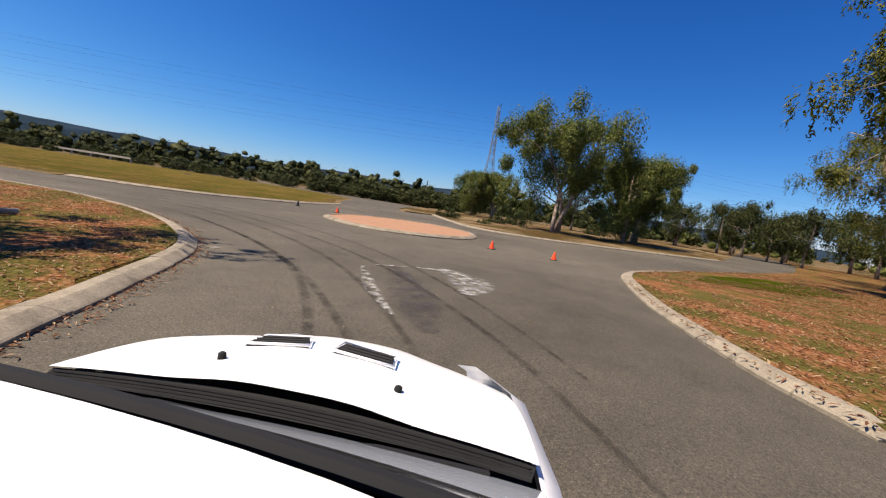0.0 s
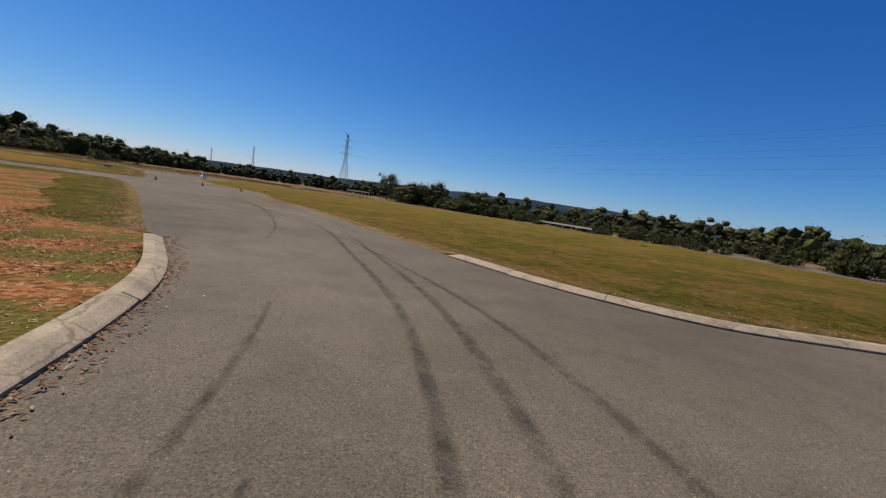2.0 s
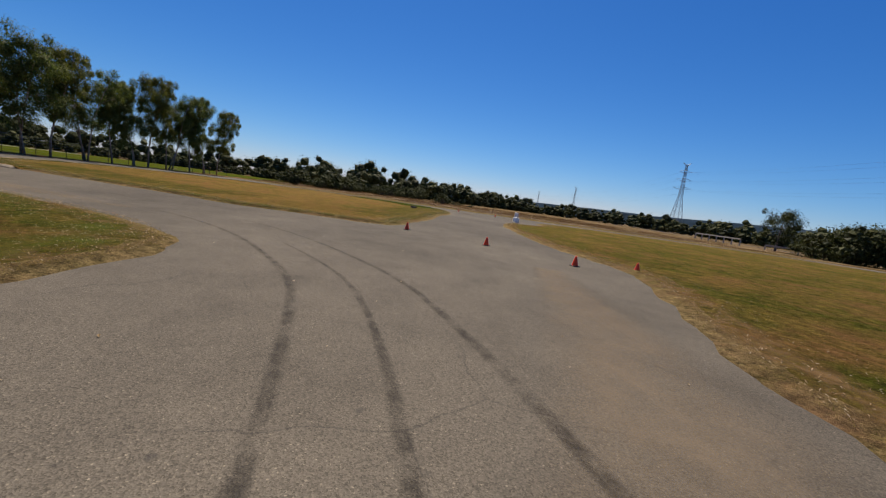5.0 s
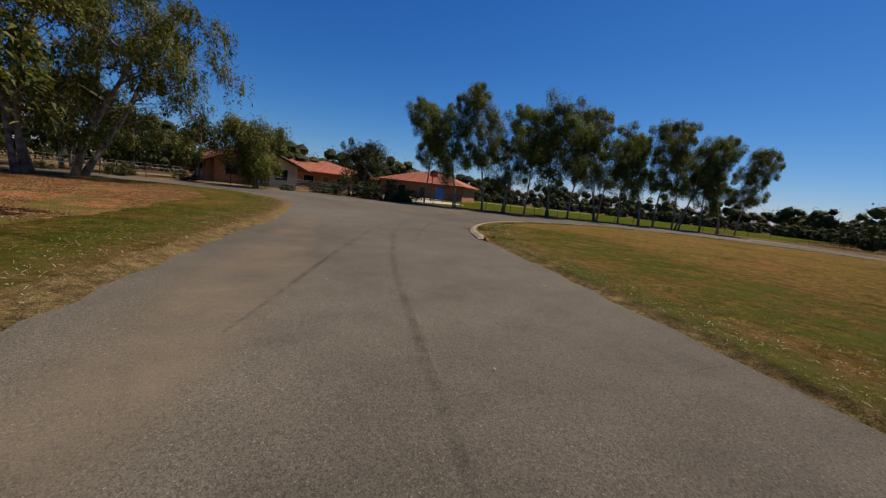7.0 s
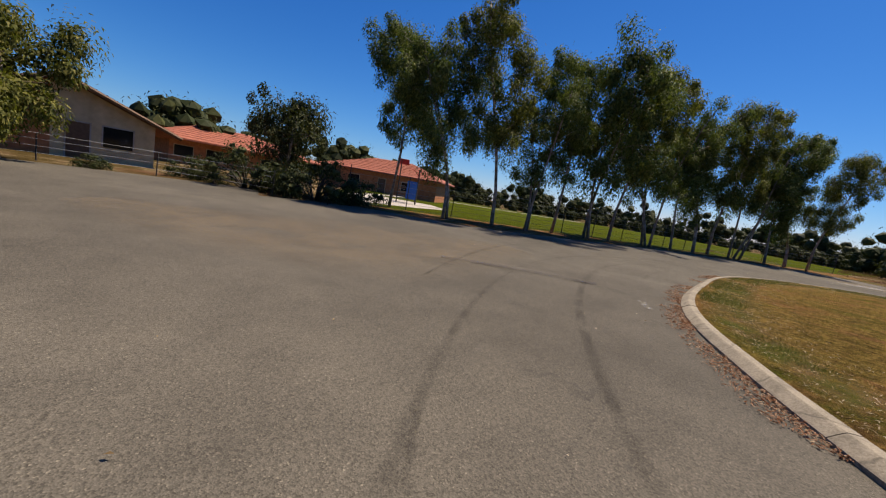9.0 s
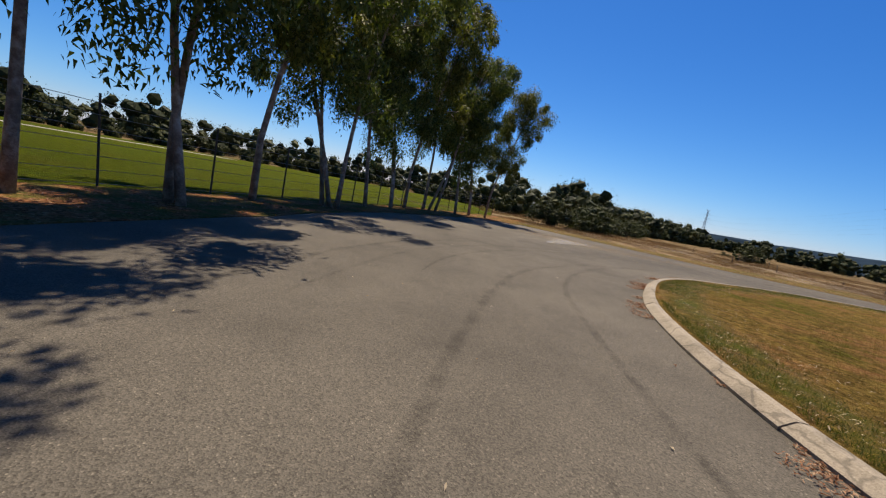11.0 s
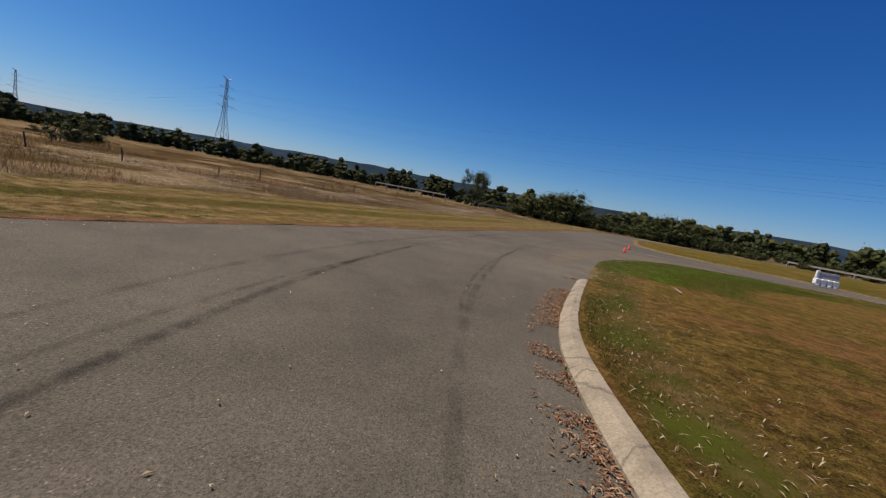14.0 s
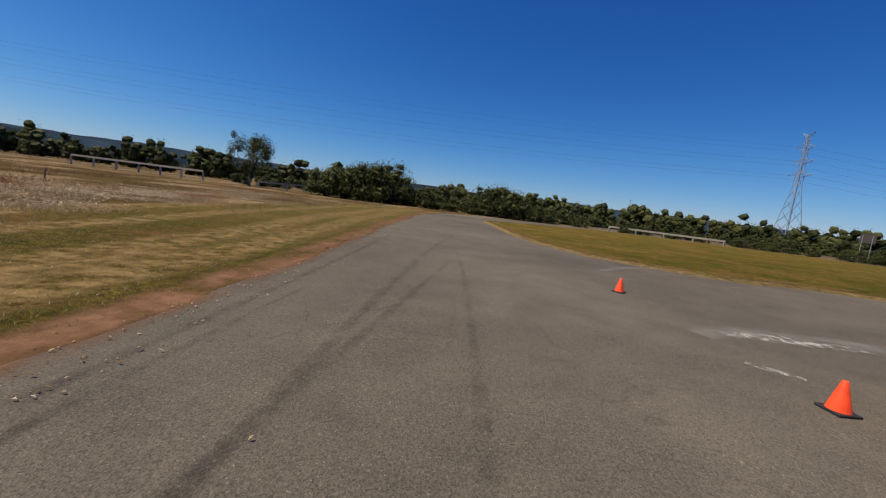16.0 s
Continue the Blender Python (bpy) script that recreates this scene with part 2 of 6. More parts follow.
PAINT_FILM = make_stain("worn white lime on asphalt", (0.459, 0.444, 0.422), 0.46, 0.60, 4.5, 0.85, 0.54)
DIRT = make_stain("red dirt on the shoulder", (0.170, 0.092, 0.054), 0.34, 0.64, 1.1, 0.95, 1.0)
DUST = make_stain("pale dust on asphalt", (0.222, 0.174, 0.122), 0.32, 0.74, 0.8, 0.95, 0.58)
PURPLE = make_stain("dark patch on asphalt", (0.06, 0.052, 0.058), 0.36, 0.66, 2.2, 0.6, 0.6)
MOWN = make_stain("cut straw lying on grass", (0.244, 0.167, 0.074), 0.40, 0.60, 2.4, 0.95, 0.65)
EDGE_DIRT = make_stain("dirt and leaves along the edge", (0.150, 0.092, 0.042), 0.40, 0.62, 2.4, 0.95, 0.75)
EDGE_GREEN = make_stain("greener grass near the edge", (0.055, 0.066, 0.008), 0.38, 0.64, 0.9, 0.95, 0.7)
BARK = make_bark()
DARK_BARK = plain("dark rough bark", (0.05, 0.038, 0.028), 0.9, 0, 8.0, 0.3)
LEAF_GUM = make_leaf("gum leaves", (0.040, 0.053, 0.013), (0.100, 0.122, 0.033), (0.205, 0.205, 0.060), (0.95, 1.15, 0.42), 0.30)
LEAF_DARK = make_leaf("dark scrub leaves", (0.018, 0.024, 0.008), (0.040, 0.049, 0.015), (0.085, 0.088, 0.028), (1.1, 1.15, 0.5), 0.2)
LEAF_YELLOW = make_leaf("yellowing gum leaves", (0.042, 0.046, 0.010), (0.105, 0.112, 0.025), (0.220, 0.195, 0.055), (1.1, 1.25, 0.42), 0.33)
LITTER = make_leaf("fallen leaves", (0.13, 0.058, 0.028), (0.23, 0.105, 0.05), (0.38, 0.27, 0.17), (1.0, 0.7, 0.5), 0.15)
STRAW = make_leaf("standing straw", (0.163, 0.104, 0.048), (0.311, 0.229, 0.126), (0.518, 0.444, 0.333), (1.0, 0.9, 0.72), 0.25)
RUSSET = make_leaf("russet seeding grass", (0.085, 0.050, 0.019), (0.165, 0.100, 0.042), (0.30, 0.21, 0.10), (1.0, 0.8, 0.6), 0.25)
STEEL = plain("galvanised steel", (0.24, 0.25, 0.26), 0.6, 0.3)
POST_DARK = plain("dark weathered post", (0.06, 0.05, 0.045), 0.8)
ORANGE = plain("orange cone plastic", (0.85, 0.075, 0.018), 0.45)
BLACK = plain("black rubber", (0.018, 0.018, 0.02), 0.7)
WHITE_PLASTIC = plain("white plastic", (0.75, 0.74, 0.72), 0.45)
FADED_PANEL = plain("faded grey plastic", (0.40, 0.385, 0.41), 0.6)
GREY_PANEL = plain("grey panel", (0.16, 0.15, 0.17), 0.6)
BRICK = plain("orange brick", (0.40, 0.165, 0.07), 0.85, 0, 3.0, 0.25, 0.01)
CREAM = plain("cream render", (0.50, 0.40, 0.24), 0.85, 0, 2.0)
ROOF_RED = plain("red roof tiles", (0.27, 0.085, 0.048), 0.8, 0, 2.5, 0.3, 0.02)
TIMBER = plain("brown timber", (0.13, 0.08, 0.05), 0.8)
BLUE = plain("blue play panel", (0.02, 0.10, 0.42), 0.5)
RED = plain("red play panel", (0.45, 0.03, 0.025), 0.5)
LIME_WASH = make_stain("grey wash of old lime", (0.311, 0.296, 0.281), 0.30, 0.70, 1.2, 0.9, 0.32)
CANVAS = plain("white tent canvas", (0.80, 0.78, 0.78), 0.7, 0, 0.6, 0.05)
# the blue haze of distance is put into the hillside's base colour
HILL = plain("wooded hillside with painted haze", (0.018, 0.030, 0.046), 1.0, 0, 0.006, 0.45)
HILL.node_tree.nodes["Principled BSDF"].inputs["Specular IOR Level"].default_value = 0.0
RAIL = plain("cream painted barrier", (0.34, 0.305, 0.25), 0.8, 0, 1.0, 0.15)
PAINT = plain("white car paint", (0.80, 0.80, 0.81), 0.22, 0, 1.0, 0.02)
GLASS_DARK = plain("dark tinted glass", (0.012, 0.014, 0.016), 0.05, 0, 1.0, 0.05)
# opaque pale blue: the reflected brightness is put into the colour
SCREEN = plain("windscreen glass with painted reflection", (0.60, 0.64, 0.69), 0.04, 0, 1.0, 0.03)
TRIM = plain("black plastic trim", (0.010, 0.010, 0.011), 0.85)
CHROME = plain("bright metal", (0.7, 0.7, 0.72), 0.2, 1.0)


# ---- mesh helpers ----
def mesh_object(name, verts, faces, material, parent=None, smooth=False, uvs=None):
    me = bpy.data.meshes.new(name)
    me.from_pydata([tuple(v) for v in verts], [], [tuple(f) for f in faces])
    me.materials.append(material)
    if smooth:
        me.polygons.foreach_set("use_smooth", [True] * len(me.polygons))
    if uvs is not None:
        layer = me.uv_layers.new(name="UVMap")
        idx = np.empty(len(me.loops), dtype=np.int32)
        me.loops.foreach_get("vertex_index", idx)
        layer.data.foreach_set("uv", np.asarray(uvs, dtype=np.float32)[idx].ravel())
    me.update()
    ob = new(name, me)
    if parent is not None:
        ob.parent = parent
    return ob


def part(name, bm, material, parent, label="", smooth=False):
    """Links a bmesh as one mesh object under a thing or under a part."""
    me = bpy.data.meshes.new(name)
    if smooth:
        for f in bm.faces:
            f.smooth = True
    bm.to_mesh(me)
    bm.free()
    me.materials.append(material)
    ob = new(name, me)
    ob.parent = parent
    return tagged(ob, label)


def box(bm, x0, x1, y0, y1, z0, z1, bevel=0.0):
    made = bmesh.ops.create_cube(bm, size=1.0, matrix=Matrix.Translation(((x0 + x1) / 2, (y0 + y1) / 2, (z0 + z1) / 2)) @ Matrix.Diagonal((x1 - x0, y1 - y0, z1 - z0, 1)))
    if bevel:
        edges = {e for v in made["verts"] for e in v.link_edges}
        bmesh.ops.bevel(bm, geom=list(edges), offset=bevel, segments=2, affect="EDGES", profile=0.5)
    return bm


def tube(verts, faces, points, radii, sides=7):
    """Adds a tapered tube through the points to the lists."""
    base = len(verts)
    pts = [Vector(p) for p in points]
    for i, p in enumerate(pts):
        d = (pts[min(i + 1, len(pts) - 1)] - pts[max(i - 1, 0)]).normalized()
        a = d.cross(Vector((0.3, 0.9, 0.31))).normalized()
        b = d.cross(a)
        for k in range(sides):
            w = 2 * math.pi * k / sides
            verts.append(p + (a * math.cos(w) + b * math.sin(w)) * radii[i])
    for i in range(len(pts) - 1):
        for k in range(sides):
            q = base + i * sides
            faces.append((q + k, q + (k + 1) % sides, q + sides + (k + 1) % sides, q + sides + k))
    faces.append(tuple(base + k for k in range(sides))[::-1])
    faces.append(tuple(base + (len(pts) - 1) * sides + k for k in range(sides)))


def smooth_line(points, step=0.6, closed=False):
    """A Catmull-Rom line through the points, cut at about even steps."""
    pts = [np.array(p, float) for p in points]
    n = len(pts)
    out = []
    for i in range(n if closed else n - 1):
        p0 = pts[(i - 1) % n] if closed or i else 2 * pts[0] - pts[1]
        p1, p2 = pts[i], pts[(i + 1) % n]
        p3 = pts[(i + 2) % n] if closed or i + 2 < n else 2 * pts[-1] - pts[-2]
        k = max(1, int(np.linalg.norm(p2 - p1) / step))
        for j in range(k):
            t = j / k
            out.append(0.5 * (2 * p1 + (p2 - p0) * t + (2 * p0 - 5 * p1 + 4 * p2 - p3) * t * t + (3 * p1 - p0 - 3 * p2 + p3) * t ** 3))
    if not closed:
        out.append(pts[-1])
    return np.array(out)


def inside(px, py, poly):
    """Which of the places lie inside the outline."""
    px, py, hit = np.asarray(px), np.asarray(py), np.zeros(len(px), bool)
    x, y = poly[:, 0], poly[:, 1]
    for i in range(len(poly)):
        j = i - 1
        cross = (y[i] > py) != (y[j] > py)
        with np.errstate(divide="ignore", invalid="ignore"):
            at = (x[j] - x[i]) * (py - y[i]) / (y[j] - y[i]) + x[i]
        hit ^= cross & (px < at)
    return hit


def slab(name, outline, top, depth, material, ragged=0.0, seed=0, kerbed=None, fringe=None):
    """A flat area of ground; ragged lets its rim wander like a grass edge. With kerbed, the rim lies low but for where that kerb holds it."""
    line = np.array(outline, float)
    if kerbed is not None:
        rng = np.random.RandomState(seed)
        n = len(line)
        held = smooth_line(kerbed, 0.4)
        near = np.clip((0.42 - np.min(np.linalg.norm(line[:, None] - held[None], axis=2), axis=1)) / 0.1, 0, 1)
        nn = normals_2d(line, True)
        rim = line + nn * ((1 - near) * rng.uniform(-0.14, 0.08, n))[:, None]
        inner = line + nn * (0.24 + (1 - near) * rng.uniform(0.15, 0.42, n))[:, None]
        rise = np.where(near > 0.9, top, -0.015)
        verts = [(x, y, top) for x, y in inner] + [(x, y, z) for (x, y), z in zip(rim, rise)] + [(x, y, -depth) for x, y in rim]
        faces = [tuple(range(n))]
        for i in range(n):
            j = (i + 1) % n
            faces += [(i, i + n, j + n, j), (i + n, i + 2 * n, j + 2 * n, j + n)]
        ob = mesh_object(name, verts, faces, material)
        ob.data.materials.append(fringe or material)
        for i in range(n):
            if near[i] < 0.5:
                ob.data.polygons[1 + 2 * i].material_index = 1
        bm = bmesh.new()
        bm.from_mesh(ob.data)
        bmesh.ops.recalc_face_normals(bm, faces=bm.faces)
        bmesh.ops.triangulate(bm, faces=[f for f in bm.faces if len(f.verts) > 4])
        bm.to_mesh(ob.data)
        bm.free()
        return ob
    if ragged:
        rng = np.random.RandomState(seed)
        line = line + rng.normal(0, ragged, line.shape)
    n = len(line)
    verts = [(x, y, top) for x, y in line] + [(x, y, top - depth) for x, y in line]
    faces = [tuple(range(n))] + [(i, i + n, (i + 1) % n + n, (i + 1) % n) for i in range(n)]
    ob = mesh_object(name, verts, faces, material)
    bm = bmesh.new()
    bm.from_mesh(ob.data)
    bmesh.ops.recalc_face_normals(bm, faces=bm.faces)
    bmesh.ops.triangulate(bm, faces=[f for f in bm.faces if len(f.verts) > 4])
    bm.to_mesh(ob.data)
    bm.free()
    return ob


def normals_2d(line, closed=False):
    """Unit normals to the left of a line."""
    if closed:
        d = np.roll(line, -1, 0) - np.roll(line, 1, 0)
    else:
        d = np.gradient(line, axis=0)
    d /= np.linalg.norm(d, axis=1, keepdims=True) + 1e-9
    return np.stack([-d[:, 1], d[:, 0]], 1)


def ribbon(name, line, width, z, material, parent=None):
    """A flat strip along a line, with the strip's width as U and its length as V."""
    line = np.asarray(line, float)
    nn = normals_2d(line)
    w = np.broadcast_to(np.asarray(width, float), (len(line),))[:, None] / 2
    a, b = line + nn * w, line - nn * w
    verts = [(*p, z) for p in a] + [(*p, z) for p in b]
    n = len(line)
    faces = [(i, i + n, i + n + 1, i + 1) for i in range(n - 1)]
    uvs = [(0, i * 0.1) for i in range(n)] + [(1, i * 0.1) for i in range(n)]
    return mesh_object(name, verts, faces, material, parent, uvs=uvs)


def kerb(name, points, side, label, closed=False, width=0.34, height=0.13):
    """A concrete kerb cut into lengths; side +1 puts its back to the left of the line, which is its toe on the road."""
    line = smooth_line(points, 0.35, closed)
    if closed:
        line = np.vstack([line, line[:1]])
    nn = normals_2d(line) * side
    if closed:
        nn[-1] = nn[0] = (nn[0] + nn[-1]) / np.linalg.norm(nn[0] + nn[-1])
    profile = [(0.0, -0.05), (0.0, height * 0.30), (0.02, height * 0.42), (width * 0.42, height * 0.90), (width * 0.52, height), (width * 0.96, height), (width, height * 0.93), (width, -0.05)]
    thing = tagged(new(name), label, "kerb", kind="structure")
    rng = np.random.RandomState(len(points))
    start, along = 0, 0.0
    cut = rng.uniform(1.8, 2.6)
    for i in range(1, len(line)):
        along += np.linalg.norm(line[i] - line[i - 1])
        if along < cut and i < len(line) - 1:
            continue
        run, rn = line[start:i + 1].copy(), nn[start:i + 1]
        gap = 0.007
        run[0] += (run[1] - run[0]) / np.linalg.norm(run[1] - run[0]) * gap
        run[-1] += (run[-2] - run[-1]) / np.linalg.norm(run[-2] - run[-1]) * gap
        taper = np.ones(len(run))
        if not closed and start == 0:
            taper[0] = 0.35
        if not closed and i == len(line) - 1:
            taper[-1] = 0.35
        lift, lean = rng.uniform(-0.006, 0.006), rng.uniform(-0.012, 0.012)
        verts, faces, m = [], [], len(profile)
        for p, q, g in zip(run, rn, taper):
            for u, h in profile:
                verts.append((p[0] + q[0] * (u + lean), p[1] + q[1] * (u + lean), (h * g if h > 0 else h) + lift))
        for k in range(len(run) - 1):
            for j in range(m - 1):
                faces.append((k * m + j, k * m + j + 1, (k + 1) * m + j + 1, (k + 1) * m + j) if side > 0 else (k * m + j + 1, k * m + j, (k + 1) * m + j, (k + 1) * m + j + 1))
        faces.append(tuple(range(m)))
        faces.append(tuple((len(run) - 1) * m + j for j in range(m))[::-1])
        mesh_object("kerb_length", verts, faces, CONCRETE, thing)
        start, along, cut = i, 0.0, rng.uniform(1.8, 2.6)
    return thing


# ---- ground, roads and grass ----
def fall(x, y):
    """The land drops a little towards the buildings and the fields."""
    s = min(1.0, max(0.0, (4 - y) / 30))
    south = -1.25 * s * s * (3 - 2 * s) * min(1.0, max(0.0, (x + 78) / 18))
    return 0.25 * south - 0.03


xs = sorted(set(list(np.linspace(-4200, -260, 12)) + list(np.arange(-250, 151, 10.0)) + list(np.linspace(160, 4200, 12))))
ys = sorted(set(list(np.linspace(-4200, -160, 12)) + list(np.arange(-150, 251, 10.0)) + list(np.linspace(260, 4200, 12))))
gv = [(x, y, fall(x, y)) for y in ys for x in xs]
gf = [(j * len(xs) + i, j * len(xs) + i + 1, (j + 1) * len(xs) + i + 1, (j + 1) * len(xs) + i) for j in range(len(ys) - 1) for i in range(len(xs) - 1)]
tagged(mesh_object("ground", gv, gf, FIELD, smooth=True), "dry grassland with straw, olive scrub and red soil", "ground", kind="structure")

OUTER = [(-95.01, 28.46), (-91.95, 33.28), (-88.88, 38.09), (-86.17, 42.21), (-84.24, 46.24), (-83.19, 49.30), (-81.79, 53.42), (-80.21, 56.92), (-78.81, 60.60), (-76.71, 67.25), (-74.96, 72.24), (-73.56, 76.27), (-69.88, 88.01), (-67.43, 95.10), (-63.05, 107.45), (-56.04, 120.49)]
HAIRPIN = [(-49.91, 10.51), (-52.98, 13.84), (-55.61, 15.41), (-59.98, 16.38), (-66.20, 17.43), (-70.93, 18.13), (-76.18, 19.26), (-83.36, 22.15), (-91.07, 25.66)]
EAST_KERB = [(57.79, 46.94), (51.14, 46.67), (43.78, 46.59), (40.19, 46.85), (35.29, 47.55), (32.31, 49.04), (31.00, 51.23), (31.17, 53.85), (32.58, 59.55), (34.33, 66.03)]
road_line = ([(38.07, -7.52), (43.51, 30.22), (92.86, 51.66), (121.23, 65.74), (120.53, 75.72)] + EAST_KERB + [(30.28, 64.77), (33.00, 73.27), (37.69, 82.65), (43.52, 90.12), (43.26, 98.56), (37.14, 106.08), (16.99, 128.07), (-10.17, 137.21), (-27.72, 134.73), (-24.48, 132.52), (-46.05, 125.20)]
             + OUTER[::-1] + HAIRPIN[::-1] + [(-44.56, 10.69), (-45.84, 6.44), (-32.44, 7.28), (-19.09, 7.29), (2.87, 7.22), (7.93, -5.34)])
tagged(slab("road", road_line, 0.0, 0.25, ASPHALT, 0.05, 3), "weathered grey asphalt of a driver training track", "road", kind="structure")

LEFT_KERB = [(12.26, 18.05), (13.21, 24.20), (13.91, 29.15), (14.33, 31.22), (14.76, 34.21), (14.14, 36.97), (13.17, 39.10), (11.77, 41.15), (9.97, 42.97), (7.17, 44.84), (3.52, 46.11)]
LEFT_EDGE = LEFT_KERB + [(-1.71, 47.67), (-10.92, 50.28), (-18.16, 52.03), (-21.20, 52.28), (-23.01, 51.20), (-24.64, 49.23), (-26.14, 46.68), (-27.94, 42.95), (-30.14, 37.69), (-31.84, 33.88), (-33.09, 30.95), (-34.09, 27.88), (-35.13, 23.78), (-34.57, 19.53), (-32.15, 15.80), (-26.83, 13.65), (-19.49, 13.21), (-3.93, 12.51), (7.87, 13.47)]
SHIFT = 0.26


def inset(line, side, by=SHIFT):
    line = np.array(line, float)
    return line + normals_2d(line) * side * by


left_line = smooth_line(LEFT_EDGE, 0.6, True)
nl = normals_2d(left_line, True)
left_in = left_line + nl * 0.24
tagged(slab("verge_start", left_in, 0.105, 0.2, GRASS_OLIVE, 0.0, 4, LEFT_KERB, THATCH), "raised verge of patchy mown couch grass", "verge", kind="structure")
mulch_in = [tuple(p) for p in smooth_line(inset(LEFT_KERB, 1, 0.34), 0.5)]
tagged(slab("mulch_start", mulch_in + [tuple(p) for p in smooth_line([(2.5, 45.2), (0.6, 44.4), (-1.8, 45.3), (-5.5, 45.6), (-9.0, 46.8), (-12.5, 47.2), (-16.5, 48.4), (-19.0, 47.9), (-19.0, 44.5), (-13.5, 41.5), (-9.5, 37.0), (-8.5, 32.5), (-7.0, 27.0), (-3.5, 21.5), (0.74, 17.64), (8.45, 15.76)], 0.5)], 0.118, 0.03, MULCH, 0.09, 5), "leaf mulch and thin grass inside the kerb", "mulch", kind="structure")
corner_litter = smooth_line([(-26.6, 36.4), (-28.9, 30.3), (-30.4, 25.0), (-29.4, 19.2), (-21.31, 15.18), (-12.26, 15.54), (-10.32, 26.63), (-14.5, 36.0), (-22.0, 41.0)], 0.7, True)
tagged(slab("mulch_corner", corner_litter, 0.117, 0.03, MULCH, 0.18, 15), "orange-brown leaf litter over thin grass", "mulch", kind="structure")
kerb("kerb_start", LEFT_KERB, 1, "curved pale concrete kerb round the mulched verge")

G2_KERB = [(6.72, 52.69), (10.50, 51.65), (13.57, 51.65), (15.60, 52.69), (18.17, 54.53), (20.22, 56.73), (22.24, 59.72), (23.41, 62.21)]
G2_EDGE = G2_KERB + [(24.76, 68.63), (27.65, 78.86), (29.79, 85.52), (25.74, 96.28), (10.19, 113.67), (-10.49, 122.21), (-29.27, 123.34), (-29.18, 122.18), (-46.17, 113.83), (-54.82, 108.86), (-58.61, 99.07), (-61.63, 89.53), (-62.55, 84.14), (-62.21, 79.97), (-59.24, 76.22), (-54.91, 75.03), (-51.77, 72.25), (-50.25, 69.20), (-44.44, 66.60), (-35.15, 64.66), (-29.47, 63.94), (-24.51, 64.02), (-20.69, 62.27), (-16.51, 60.10), (-8.17, 57.87), (-2.08, 55.83), (3.38, 53.83)]
g2_line = smooth_line(G2_EDGE, 0.6, True)
tagged(slab("grass_middle", g2_line + normals_2d(g2_line, True) * 0.22, 0.09, 0.2, GRASS_OLIVE, 0.05, 6, G2_KERB, THATCH), "wide island of olive drying grass between the roads", "grass", kind="structure")
kerb("kerb_middle", G2_KERB, 1, "pale concrete kerb round the tip of the grass island")

I2_KERB = [(-74.67, 51.23), (-75.70, 46.95), (-75.93, 44.08), (-75.41, 40.20), (-74.58, 37.61), (-73.55, 35.31), (-72.40, 32.87), (-70.57, 30.69), (-67.86, 28.81), (-64.15, 27.10), (-59.10, 26.16), (-53.27, 26.68), (-48.45, 27.68), (-44.97, 29.40), (-42.07, 31.53), (-40.19, 33.50), (-38.61, 35.99)]
I2_EDGE = I2_KERB + [(-36.18, 41.69), (-34.23, 45.91), (-32.52, 49.07), (-31.85, 52.77), (-31.17, 55.57), (-31.98, 57.25), (-35.36, 58.48), (-40.56, 60.33), (-47.56, 62.07), (-52.83, 64.07), (-58.37, 65.29), (-63.38, 65.22), (-67.17, 64.08), (-69.62, 62.10), (-71.66, 59.49), (-73.13, 56.85), (-74.09, 53.72)]
i2_line = smooth_line(I2_EDGE, 0.6, True)
tagged(slab("grass_island", i2_line + normals_2d(i2_line, True) * 0.22, 0.115, 0.2, GRASS_ISLAND, 0.05, 7, I2_KERB, THATCH), "hairpin island of drying lawn with green patches", "grass", kind="structure")
kerb("kerb_island", I2_KERB, 1, "cracked pale concrete kerb round the hairpin island", width=0.27)

SALMON_LINE = [(19.18, 46.41), (18.91, 45.10), (19.18, 43.70), (19.62, 42.56), (20.40, 41.68), (21.63, 41.16), (23.29, 41.07), (25.22, 41.77), (26.80, 43.43), (27.58, 45.71), (26.80, 48.07), (24.69, 49.30), (22.24, 49.21), (20.32, 48.07)]
sal = smooth_line(SALMON_LINE, 0.35, True)
tagged(slab("paved_island", sal + normals_2d(sal, True) * 0.28, 0.10, 0.2, SALMON), "small round traffic island of salmon gravel", "traffic island", kind="structure")
kerb("kerb_paved_island", SALMON_LINE, 1, "round concrete kerb of the small traffic island", closed=True, width=0.34)

RI_KERB = [(21.07, 26.62), (21.62, 27.91), (22.64, 29.41), (23.88, 31.06), (25.65, 32.96), (27.35, 34.53), (29.41, 35.63), (33.74, 36.65)]
RI_EDGE = RI_KERB + [(45.29, 38.91), (60.51, 42.39), (93.76, 54.76), (121.35, 68.26), (114.07, 17.04), (58.96, -15.37), (19.81, -13.66), (18.43, 13.46), (19.03, 23.06), (19.81, 25.15)]
ri = np.array([tuple(p) for p in smooth_line(RI_KERB, 0.5)] + RI_EDGE[len(RI_KERB):])
tagged(slab("verge_right", ri - normals_2d(ri, True) * 0.22, 0.10, 0.2, MULCH, 0.02, 8), "verge of red leaf litter under gum trees", "verge", kind="structure")
kerb("kerb_right", RI_KERB, -1, "pale concrete kerb round the leaf-littered corner")
tagged(slab("turf_right", [(31.30, 34.41), (35.11, 35.77), (40.29, 36.31), (44.44, 34.99), (40.19, 32.47), (34.51, 32.17)], 0.115, 0.05, GRASS_LUSH, 0.25, 9), "small patch of bright green grass", "grass", kind="structure")

